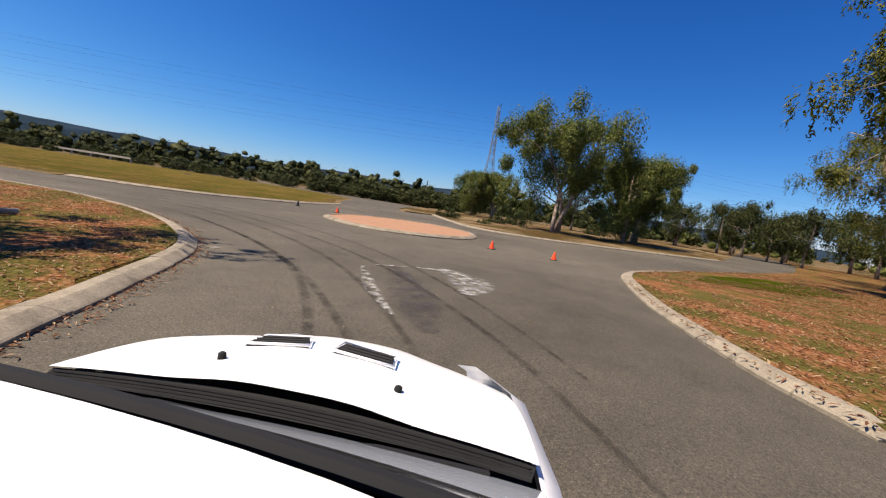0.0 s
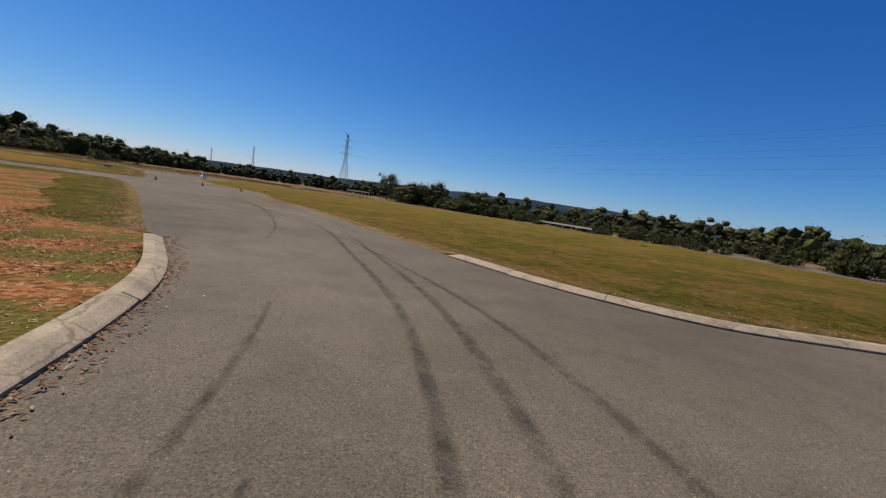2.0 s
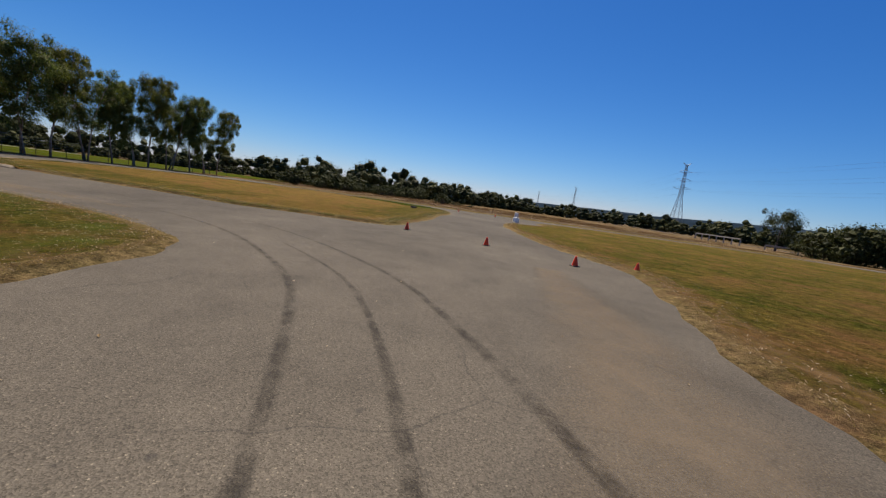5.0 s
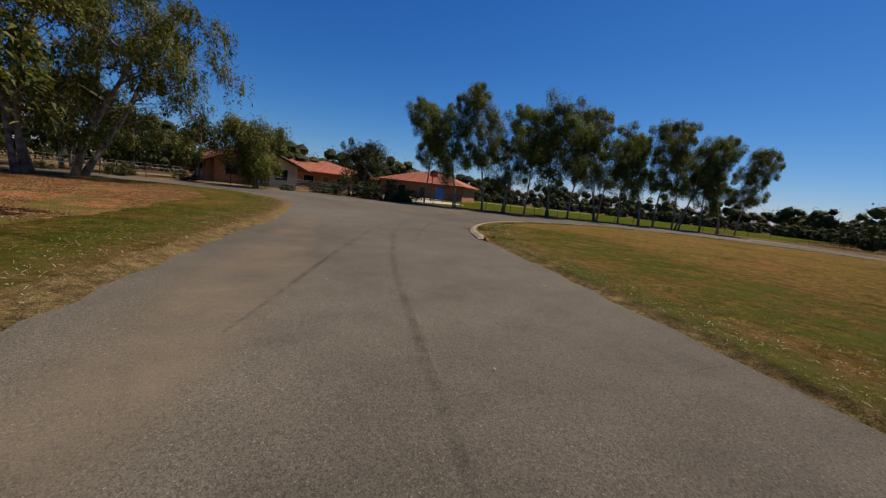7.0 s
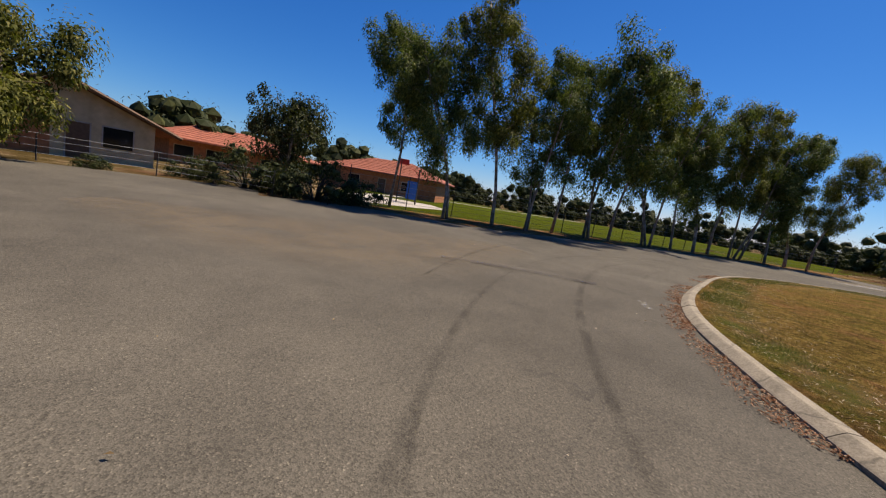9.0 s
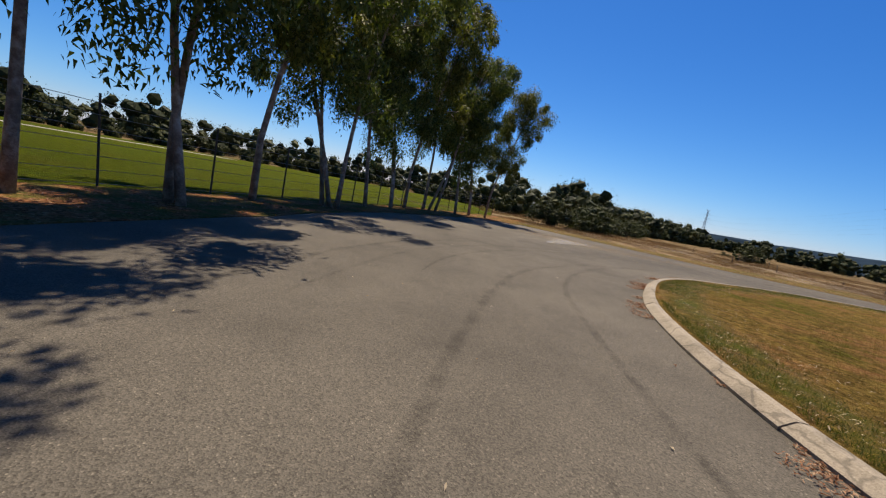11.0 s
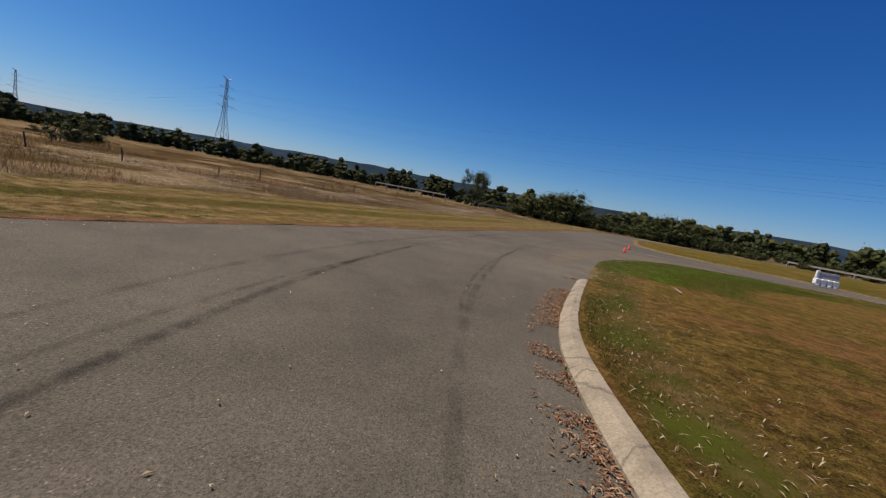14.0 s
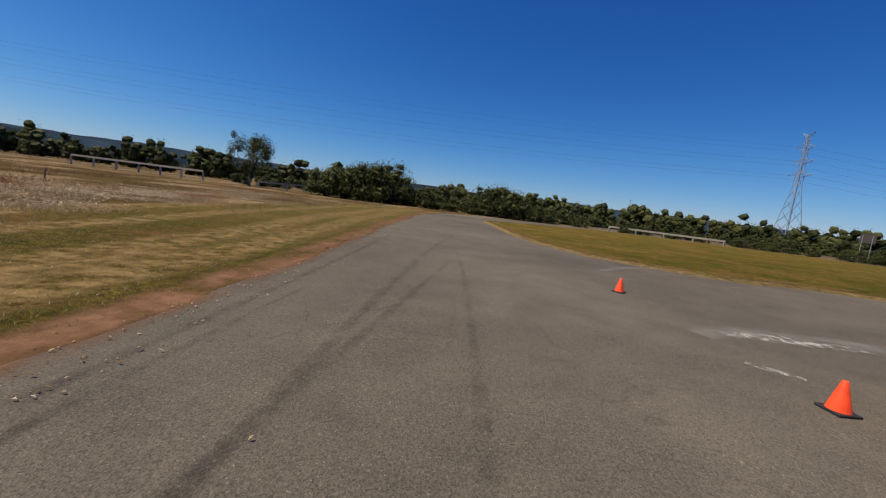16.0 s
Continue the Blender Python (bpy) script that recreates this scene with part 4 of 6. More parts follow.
def add_core(me, centres, radii, squash, seed, least=0.22, most=0.48):
    """Solid knots of twigs and leaves in the heart of each tuft, so that no daylight shows through."""
    rng = np.random.RandomState(seed)
    g = (1 + 5 ** 0.5) / 2
    ball = np.array([(-1, g, 0), (1, g, 0), (-1, -g, 0), (1, -g, 0), (0, -1, g), (0, 1, g), (0, -1, -g), (0, 1, -g), (g, 0, -1), (g, 0, 1), (-g, 0, -1), (-g, 0, 1)]) / (1 + g * g) ** 0.5
    tris = np.array([(0, 11, 5), (0, 5, 1), (0, 1, 7), (0, 7, 10), (0, 10, 11), (1, 5, 9), (5, 11, 4), (11, 10, 2), (10, 7, 6), (7, 1, 8), (3, 9, 4), (3, 4, 2), (3, 2, 6), (3, 6, 8), (3, 8, 9), (4, 9, 5), (2, 4, 11), (6, 2, 10), (8, 6, 7), (9, 8, 1)])
    n = len(centres)
    v = ball[None] * rng.uniform(least, most, (n, 12, 1)) * np.array(radii)[:, None, None]
    v[:, :, 2] *= squash
    v += np.array(centres)[:, None]
    old = np.empty(len(me.vertices) * 3)
    me.vertices.foreach_get("co", old)
    old = old.reshape(-1, 3)
    corner = np.empty(len(me.loops), dtype=np.int32)
    me.loops.foreach_get("vertex_index", corner)
    f = np.vstack([corner.reshape(-1, 3), (tris[None] + len(old) + 12 * np.arange(n)[:, None, None]).reshape(-1, 3)])
    both = bpy.data.meshes.new(me.name)
    both.from_pydata(np.vstack([old, v.reshape(-1, 3)]).tolist(), [], f.tolist())
    both.materials.append(me.materials[0])
    return both


def gum(seed, tall, bare, spread, stems, droop, leaves, per, size, material, label, lean=0.0, girth=0.2, puff=0.9, broad=0.22, twigs=5):
    """A gum tree: forked pale trunk, rising limbs and tufts of hanging leaves, standing at the origin."""
    rng = random.Random(seed)
    tree = tagged(new("gum_tree"), label, "tree")
    verts, faces, lv, lf, ends, radii = [], [], [], [], [], []
    for s in range(stems):
        w0 = rng.uniform(0, 6.28)
        out = (0.10 if stems == 1 else 0.22) * tall
        top = tall * rng.uniform(0.80, 0.92)
        pts, rad = [], []
        for i in range(7):
            u = i / 6
            sway = 0.035 * tall * math.sin(u * 4 + seed + s)
            pts.append((math.cos(w0) * out * u ** 1.4 + sway + lean * u * tall, math.sin(w0) * out * u ** 1.4 + sway * 0.6, top * u - (0.1 if i == 0 else 0)))
            rad.append(girth * (1.25 if i == 0 else 1.0) * (1 - 0.80 * u) * (1 if stems == 1 else 0.72) + 0.02)
        tube(verts, faces, pts, rad, 9)
        limbs = max(4, int(leaves / stems / 4))
        for k in range(limbs):
            u = bare + (0.97 - bare) * (k + rng.uniform(0.1, 0.9)) / limbs
            i = min(5, int(u * 6))
            f = u * 6 - i
            a = Vector(pts[i]).lerp(Vector(pts[i + 1]), f)
            w = w0 + k * 2.4 + rng.uniform(-0.5, 0.5)
            v = (u - bare) / (1 - bare)
            reach = spread * (0.45 + 0.75 * math.sin(math.pi * min(1, 0.12 + 0.80 * v))) * rng.uniform(0.6, 1.1)
            rise = reach * rng.uniform(0.25, 0.75)
            b = a + Vector((math.cos(w) * reach, math.sin(w) * reach, rise))
            m = a.lerp(b, 0.5) + Vector((0, 0, reach * 0.08))
            r0 = max(0.025, girth * 0.38 * (1 - 0.7 * u))
            tube(lv, lf, [a, m, b], [r0, r0 * 0.65, r0 * 0.25], 5)
            for j in range(twigs):
                off = [max(-1.4, min(1.4, rng.gauss(0, k))) for k in (1, 1, 0.9)]
                e = a.lerp(b, rng.uniform(0.55, 1.05)) + Vector(off) * spread * 0.30
                e.z = min(e.z, tall * 0.90 + 0.04 * tall * off[0])
                tube(lv, lf, [a.lerp(b, 0.6), e], [r0 * 0.4, 0.008], 4)
                ends.append(tuple(e))
                radii.append(puff * rng.uniform(0.45, 1.2))
        ends.append((pts[-1][0], pts[-1][1], top * 0.99))
        radii.append(puff * 0.75)
    mesh_object("trunk", verts, faces, BARK, tree, True)
    mesh_object("branchwork", lv, lf, BARK, tree, True)
    crown = new("crown", leaf_mesh("crown", ends, radii, per, size, droop, seed, material, 1.2, broad))
    crown.parent = tree
    return tree


def shrub(seed, tall, wide, clumps, per, size, material, label, name="shrub"):
    """A bush: short stems and a ragged dome of leaves."""
    rng = random.Random(seed)
    bush = tagged(new(name), label, "bush")
    lv, lf, ends, radii = [], [], [], []
    for k in range(clumps):
        w = rng.uniform(0, 6.28)
        r = wide * math.sqrt(rng.uniform(0, 1))
        h = tall * (0.10 + 0.70 * rng.uniform(0, 1) * math.sqrt(max(0.05, 1 - (r / wide) ** 2)))
        e = (math.cos(w) * r, math.sin(w) * r, h)
        tube(lv, lf, [(math.cos(w) * 0.15, math.sin(w) * 0.15, -0.1), (e[0] * 0.45, e[1] * 0.45, h * 0.6), e], [0.06, 0.04, 0.01], 4)
        ends.append(e)
        radii.append(tall * rng.uniform(0.16, 0.30))
    mesh_object("stem", lv, lf, DARK_BARK, bush, True)
    crown = new("foliage", add_core(leaf_mesh("foliage", ends, radii, per, size, 0.15, seed, material, 0.8), ends, radii, 0.75, seed))
    crown.parent = bush
    return bush


def plant(kinds, places, group, rng, low=0.9, high=1.1):
    """Sets out copies of the kinds at (x, y, height factor); the first use of a kind moves the original."""
    for k, (x, y, s) in enumerate(places):
        kind = kinds[k % len(kinds)]
        s *= rng.uniform(low, high)
        m = Matrix.Translation((x, y, fall(x, y) if y < 10 else 0.0)) @ Matrix.Rotation(rng.uniform(0, 6.28), 4, "Z")
        ob = kind if kind["unused"] else copy_thing(kind, m)
        kind["unused"] = 0
        ob.matrix_basis = m @ Matrix.Diagonal((s, s, s, 1))
        tagged(ob, group=group)
        ob["unused"] = 0


def fresh(ob):
    ob["unused"] = 1
    return ob


rt = random.Random(5)
tall_kinds = [fresh(gum(21, 13.0, 0.40, 2.15, 1, 0.35, 84, 380, 0.17, LEAF_GUM, "tall slender gum tree with pale trunk by the fence", 0.0, 0.085, 0.74, 0.24, 4)),
              fresh(gum(22, 12.4, 0.36, 2.2, 2, 0.35, 88, 370, 0.17, LEAF_GUM, "forked gum tree with two pale trunks by the fence", 0.0, 0.10, 0.74, 0.24, 4)),
              fresh(gum(23, 13.4, 0.36, 2.05, 1, 0.40, 86, 380, 0.17, LEAF_YELLOW, "tall gum tree with dense hanging leaves by the fence", 0.03, 0.09, 0.74, 0.24, 4)),
              fresh(gum(24, 12.4, 0.30, 2.25, 3, 0.40, 92, 360, 0.17, LEAF_GUM, "many-stemmed gum tree with a full crown by the fence", 0.0, 0.10, 0.74, 0.24, 4))]
ROW = [(-54.29, 7.88, 0.95), (-54.64, 12.61, 0.88), (-57.18, 14.01, 1.0), (-59.98, 14.97, 0.9), (-63.92, 14.89, 0.95), (-66.38, 16.11, 1.1), (-70.75, 16.20, 1.08), (-73.82, 17.51, 1.08), (-77.94, 17.78, 1.1), (-81.44, 19.09, 1.06), (-84.50, 20.14, 1.08), (-87.57, 21.28, 1.08), (-90.19, 22.94, 1.08), (-92.38, 24.69, 1.06), (-94.14, 26.80, 1.02)]
plant(tall_kinds, ROW, "row of gums along the fence", rt)

spread_kinds = [fresh(gum(36, 10.8, 0.24, 4.0, 3, 0.45, 96, 560, 0.205, LEAF_GUM, "broad dark gum tree with several trunks", 0.0, 0.24, 1.12, 0.27, 4)),
                fresh(gum(32, 10.0, 0.22, 3.8, 2, 0.45, 92, 560, 0.205, LEAF_GUM, "wide spreading gum tree with low dense leaves", 0.0, 0.22, 1.12, 0.27, 4))]
plant(spread_kinds, [(48.2, 60.3, 1.30), (56.0, 57.5, 1.12), (62.5, 60.5, 1.05), (51.0, 86.0, 0.86), (55.0, 84.5, 0.78)], "gums behind the kerb", rt, 0.97, 1.03)

weep_kinds = [fresh(gum(41, 11.0, 0.30, 3.4, 2, 0.7, 74, 720, 0.128, LEAF_YELLOW, "weeping gum tree with long hanging leaves", 0.0, 0.17, 1.05, 0.24, 4)),
              fresh(gum(42, 15.5, 0.34, 4.4, 2, 0.65, 100, 540, 0.19, LEAF_YELLOW, "large weeping gum with peeling pale trunk", -0.03, 0.24, 1.2, 0.25, 4)),
              fresh(gum(43, 9.0, 0.28, 3.0, 3, 0.65, 76, 560, 0.145, LEAF_YELLOW, "weeping gum tree with several thin trunks", 0.0, 0.13, 0.95, 0.24, 4))]
plant([weep_kinds[1]], [(45.2, 30.1, 1.25)], "gums on the right verge", rt, 1, 1)
plant([weep_kinds[0]], [(58.5, 36.0, 1.3)], "gums on the right verge", rt)
leaning = gum(45, 9.9, 0.30, 3.6, 3, 0.75, 110, 480, 0.155, LEAF_YELLOW, "big leaning gum with pale forked trunks and weeping leaves", -0.24, 0.20, 1.05, 0.24, 4)
leaning.matrix_basis = pose(-25.1, 15.6, 0.05) @ Matrix.Diagonal((1.12, 1.12, 1.12, 1))
tagged(leaning, group="weeping gums on the grass corner")
plant([weep_kinds[2]], [(-22.9, 16.4, 1.38), (-14.8, -3.8, 0.95), (-21.6, -4.8, 0.95)], "weeping gums on the grass corner", rt, 0.97, 1.03)
verge_gum = fresh(gum(44, 9.6, 0.52, 2.6, 2, 0.55, 60, 420, 0.15, LEAF_YELLOW, "weeping gum with a high thin crown over mulch", -0.02, 0.15, 0.85, 0.22, 4))
plant([verge_gum], [(6.6, 35.0, 1.0), (2.4, 31.0, 0.95)], "weeping gums on the mulched verge", rt, 1, 1)
plant([weep_kinds[0]], [(-23.50, 36.76, 1.22), (-18.27, 32.20, 1.15)], "weeping gums on the grass corner", rt, 1, 1)

# woods and bushes round the track
bush_kinds = [fresh(shrub(51, 3.6, 2.4, 34, 100, 0.205, LEAF_DARK, "dense dark green bush in dry grass")),
              fresh(shrub(52, 2.6, 2.0, 28, 100, 0.19, LEAF_DARK, "low rounded dark bush in dry grass")),
              fresh(shrub(53, 4.6, 2.6, 44, 105, 0.22, LEAF_DARK, "tall dense green bush on dry ground"))]
rb = random.Random(8)
north = []
for x in np.arange(-54, 33, 3.2):
    yb = np.interp(x, [-56, -36, -10, 10, 34], [136, 131, 121, 114, 106])
    north.append((x + rb.uniform(-2, 2), yb + rb.uniform(-1, 14), max(0.38, 0.62 + 1.15 * noise.noise((x * 0.11, 2.7, 0)) + rb.uniform(-0.22, 0.3))))
plant(bush_kinds, north, "bushes beyond the far road", rb)
plant([bush_kinds[2]], [(-39.41, 134.36, 1.82), (-61.03, 142.11, 1.95), (-57.08, 145.14, 1.12), (-54.13, 139.71, 1.05), (-42.22, 135.42, 1.62), (-36.66, 134.42, 1.30), (-69.23, 140.21, 1.9), (-65.80, 139.03, 2.3), (-62.68, 144.07, 2.3), (-72.75, 141.18, 1.30), (-55.65, 141.92, 1.05), (-51.85, 138.62, 0.90), (-49.53, 136.07, 0.90), (-47.20, 133.60, 0.75), (-45.16, 132.68, 0.75), (-27.33, 138.42, 0.83), (-18.82, 142.38, 0.75)], "large bushes behind the far bend", rb)
plant([bush_kinds[0], bush_kinds[2]], [(36 + 1.5 * k + rb.uniform(-1, 1), 109 - 0.8 * k + rb.uniform(-3, 3), rb.uniform(0.9, 1.3)) for k in range(14)], "bushes along the eastern road", rb)
plant([bush_kinds[1]], [(35.67, 64.29, 0.7), (43.38, 65.78, 0.6), (48.02, 68.58, 0.8), (65.47, 70.23, 0.8), (37.43, 59.52, 0.35)], "bushes under the gums", rb)
plant([bush_kinds[0]], [(-123.73, 75.76, 1.05)], "bushes in the straw field", rb, 1, 1)
plant([bush_kinds[1]], [(-129.92, 80.73, 0.5), (-135.27, 87.48, 0.45), (-142.94, 85.50, 0.5)], "bushes in the straw field", rb)
corner_tree = gum(62, 6.2, 0.14, 2.1, 4, 0.35, 64, 420, 0.2, LEAF_YELLOW, "round dense small gum with thin forked stems", 0.0, 0.08, 1.0, 0.24, 4)
corner_tree.matrix_basis = pose(-35.9, 7.1, -0.03)
tagged(corner_tree, group="bushes near the buildings")
plant([bush_kinds[0], bush_kinds[1]], [(-47.90, 9.33, 0.95), (-50.23, 9.44, 0.85), (-45.11, 6.96, 0.8), (-43.09, 4.38, 0.7), (-30.40, 4.76, 0.35), (-38.80, 6.26, 0.35), (-26.10, 6.30, 0.4), (-21.63, 5.92, 0.35), (-16.74, 5.13, 0.4)], "bushes near the buildings", rb)
plant([bush_kinds[2], bush_kinds[0]], [(-112 - 3.2 * k + rb.uniform(-1, 1), 40 + 2.2 * k + rb.uniform(-3, 3), rb.uniform(0.8, 1.4)) for k in range(17)], "trees behind the straw field", rb)
small_gum = fresh(gum(61, 8.0, 0.30, 2.3, 1, 0.4, 44, 100, 0.33, LEAF_DARK, "medium gum tree in the distance", 0.0, 0.16, 1.0))
plant([small_gum], [(75.21, 36.61, 1.2), (85.67, 50.62, 1.1), (-22.07, 1.77, 0.95), (-26.83, 1.38, 0.85), (-31.98, -1.39, 0.8), (-16.02, -2.51, 0.95), (-8.59, 1.39, 1.1), (-86.86, 148.79, 1.25), (-49.48, 0.23, 0.95), (-49.60, -2.06, 0.8), (92.97, 61.54, 1.2), (90.60, 72.13, 1.1), (94.15, 66.41, 1.3), (99.11, 58.92, 1.2), (105.35, 69.60, 1.3), (92.66, 58.40, 1.0), (111.72, 62.57, 1.2), (118.46, 75.60, 1.3), (96.21, 76.36, 1.2), (85.29, 80.96, 1.1), (79.30, 75.70, 1.0), (71.36, 81.04, 1.0), (87.16, 40.17, 1.2), (79.32, 31.99, 1.2), (96.83, 45.98, 1.2), (106.59, 51.97, 1.3), (72.73, 26.39, 1.1), (111.78, 42.15, 1.3)], "scattered gums", rb)


def woods(name, line, depth, tall, spacing, label, seed, material=LEAF_DARK, size=0.7, per=25):
    """A distant belt of trees as one mesh of leaf tufts."""
    rng = np.random.RandomState(seed)
    pts = smooth_line(line, spacing)
    ends, radii = [], []
    for p in pts:
        for _ in range(max(1, int(depth / 6))):
            x, y = p + rng.normal(0, depth / 3, 2)
            h = tall * rng.uniform(0.55, 1.15)
            for k in range(13):
                d = rng.normal(size=3)
                d *= rng.uniform(0.2, 1.0) / np.linalg.norm(d)
                ends.append((x + d[0] * h * 0.34, y + d[1] * h * 0.34, h * (0.46 + 0.36 * d[2] if k > 3 else 0.18) - 0.3))
                radii.append(h * rng.uniform(0.15, 0.25))
    return tagged(new(name, add_core(leaf_mesh(name, ends, radii, per, size, 0.1, seed, material), ends, radii, 0.9, seed, 0.42, 0.74)), label, "trees", kind="stuff")


woods("far_woods", [(-151.76, 45.98), (-180.05, 69.29), (-210.84, 97.83), (-247.65, 133.23), (-279.38, 163.90)], 16, 12.5, 3.5, "belt of dark trees behind the straw field", 71, LEAF_DARK, 0.5, 80)
woods("far_woods", [(-279.38, 163.90), (-235.98, 213.26), (-181.88, 226.00), (-116.07, 215.28), (-50.81, 206.74), (10.20, 198.93), (62.28, 165.23), (137.16, 136.26)], 12, 11.5, 3.2, "distant belt of scrub beyond the highway", 72, LEAF_DARK, 0.6, 24)
woods("far_woods", [(-89.99, 169.62), (-61.72, 165.69), (-32.93, 149.54), (9.28, 157.49), (59.01, 139.41), (104.06, 127.07), (150.42, 101.22)], 12, 5.0, 2.6, "scrub along the far road", 73, LEAF_DARK, 0.5, 30)
woods("far_woods", [(-150.87, 39.55), (-186.72, 9.91), (-160.16, -33.70), (-114.39, -60.59), (-73.82, -46.25), (-51.89, -37.40), (-12.78, -39.67)], 13, 10.5, 3.2, "trees beyond the lawn and buildings", 74, LEAF_DARK, 0.5, 48)
woods("far_woods", [(-150.00, 34.24), (-164.22, -4.52), (-107.73, -43.46), (-84.66, -35.89), (-68.97, -25.88)], 5, 4.6, 1.4, "low dark scrub along the edge of the lawn", 77, LEAF_DARK, 0.4, 50)
woods("far_woods", [(73.02, 2.08), (107.40, 10.36), (142.04, 42.85), (152.51, 76.98), (143.22, 105.45)], 12, 9.5, 6.0, "gum woodland east of the track", 75, LEAF_GUM, 0.5, 34)
woods("far_woods", [(-439.20, 106.17), (-417.60, 254.59), (-342.33, 405.18), (-203.95, 514.66), (6.08, 537.41), (213.22, 470.09), (405.75, 340.91), (463.08, 160.35)], 18, 9, 16, "hazy distant tree line", 76, LEAF_DARK, 1.0, 20)

# hills on the horizon
hv, hf = [], []
bear = np.arange(-75, 100, 1.0)
for k, a in enumerate(bear):
    h = np.interp(a, [-75, -60, -34, -4, 12, 24, 40, 60, 85, 99], [60, 100, 126, 120, 142, 140, 112, 84, 50, 0])
    h *= 0.84 + 0.10 * noise.noise((a * 0.11, 3.1, 0)) + 0.06 * noise.noise((a * 0.4, 8.1, 0))
    for r, z in ((2350, -6), (2600, max(4, h * 0.75)), (2900, max(5, h)), (3400, -6)):
        hv.append((-math.sin(radians(a)) * r - 40, math.cos(radians(a)) * r + 60, z))
for k in range(len(bear) - 1):
    for j in range(3):
        hf.append((k * 4 + j, k * 4 + j + 1, (k + 1) * 4 + j + 1, (k + 1) * 4 + j))
tagged(mesh_object("hills", hv, hf, HILL, smooth=True), "long low range on the horizon with blue haze painted in", "hills", kind="structure")


# ---- pylons and cables ----
def pylon(tall):
    """A lattice transmission tower with three pairs of arms."""
    thing = tagged(new("transmission_tower"), "grey steel lattice power transmission tower", "pylon")

    def half(z):
        u = z / tall
        return 4.2 * (1 - u / 0.55) + 1.1 * (u / 0.55) if u < 0.55 else 1.1 - 0.6 * (u - 0.55) / 0.45

    levels = [tall * u for u in (0, 0.12, 0.24, 0.35, 0.45, 0.55, 0.64, 0.73, 0.82, 0.91, 1.0)]
    for sx, sy in ((1, 1), (1, -1), (-1, -1), (-1, 1)):
        v, f = [], []
        tube(v, f, [(sx * half(z), sy * half(z), z - (0.3 if z == 0 else 0)) for z in levels], [0.16 - 0.09 * z / tall for z in levels], 4)
        mesh_object("leg", v, f, STEEL, thing)
    v, f = [], []
    for a, b in zip(levels, levels[1:]):
        for (px, py), (qx, qy) in (((1, 1), (1, -1)), ((1, -1), (-1, -1)), ((-1, -1), (-1, 1)), ((-1, 1), (1, 1))):
            tube(v, f, [(px * half(a), py * half(a), a), (qx * half(b), qy * half(b), b)], [0.07, 0.07], 4)
            tube(v, f, [(qx * half(a), qy * half(a), a), (px * half(b), py * half(b), b)], [0.07, 0.07], 4)
    mesh_object("bracing", v, f, STEEL, thing)
    for u, reach in ((0.66, 6.0), (0.78, 5.2), (0.90, 4.4), (1.0, 3.0)):
        z = tall * u
        v, f = [], []
        for s in (-1, 1):
            tip = (s * reach, 0, z + (1.5 if u == 1.0 else 0.2))
            for y in (-0.6, 0.6):
                tube(v, f, [(0, y, z - 1.0), tip], [0.09, 0.06], 4)
                tube(v, f, [(0, y, z + 1.2 if u < 1 else z), tip], [0.09, 0.06], 4)
        mesh_object("arm", v, f, STEEL, thing)
    return thing


PYLONS = [(109.8, 174.8, 46.5), (-294.4, 304.3, 56.0), (-598.9, 378.2, 48.5), (-905.0, 452.0, 50.0), (-1215.0, 527.0, 50.0)]
first = pylon(48.0)
line_yaw = math.atan2(304.3 - 174.8, -294.4 - 109.8) + math.pi / 2
tops = []
for k, (x, y, h) in enumerate(PYLONS):
    m = pose(x, y, -0.5, 0, 0, math.degrees(line_yaw)) @ Matrix.Diagonal((h / 48, h / 48, h / 48, 1))
    ob = first if k == 0 else copy_thing(first, m)
    ob.matrix_basis = m
    tagged(ob, group="power line towers")
    tops.append(m)
cables = tagged(new("power_line"), "thin sagging power cables between the towers", "cables")
for a, b in list(zip(tops, tops[1:])) + [(pose(450, 66, -0.5, 0, 0, math.degrees(line_yaw)), tops[0])]:
    for u, reach in ((0.66, 6.0), (0.78, 5.2), (0.90, 4.4)):
        for s in (-1, 1):
            p, q = a @ Vector((s * reach, 0, 48 * u - 1)), b @ Vector((s * reach, 0, 48 * u - 1))
            pts = []
            for i in range(13):
                t = i / 12
                w = p.lerp(q, t)
                w.z -= 7.0 * 4 * t * (1 - t)
                pts.append(w)
            v, f = [], []
            tube(v, f, pts, [0.02] * 13, 3)
            mesh_object("cable", v, f, POST_DARK, cables)


# ---- fences, rails and the highway ----
def fence_line(points, spacing, tall, label, wires, thick=0.035):
    thing = tagged(new("wire_fence"), label, "fence")
    line = smooth_line(points, spacing)
    rng = random.Random(len(points))
    for x, y in line:
        vv, ff = [], []
        tube(vv, ff, [(x, y, fall(x, y) - 0.2), (x + rng.uniform(-0.05, 0.05), y + rng.uniform(-0.05, 0.05), tall * rng.uniform(0.95, 1.08))], [thick, thick * 0.9], 6)
        mesh_object("post", vv, ff, POST_DARK, thing)
    for h in wires:
        vv, ff = [], []
        tube(vv, ff, [(x, y, h) for x, y in line], [0.009] * len(line), 3)
        mesh_object("wire", vv, ff, STEEL, thing)
    return thing


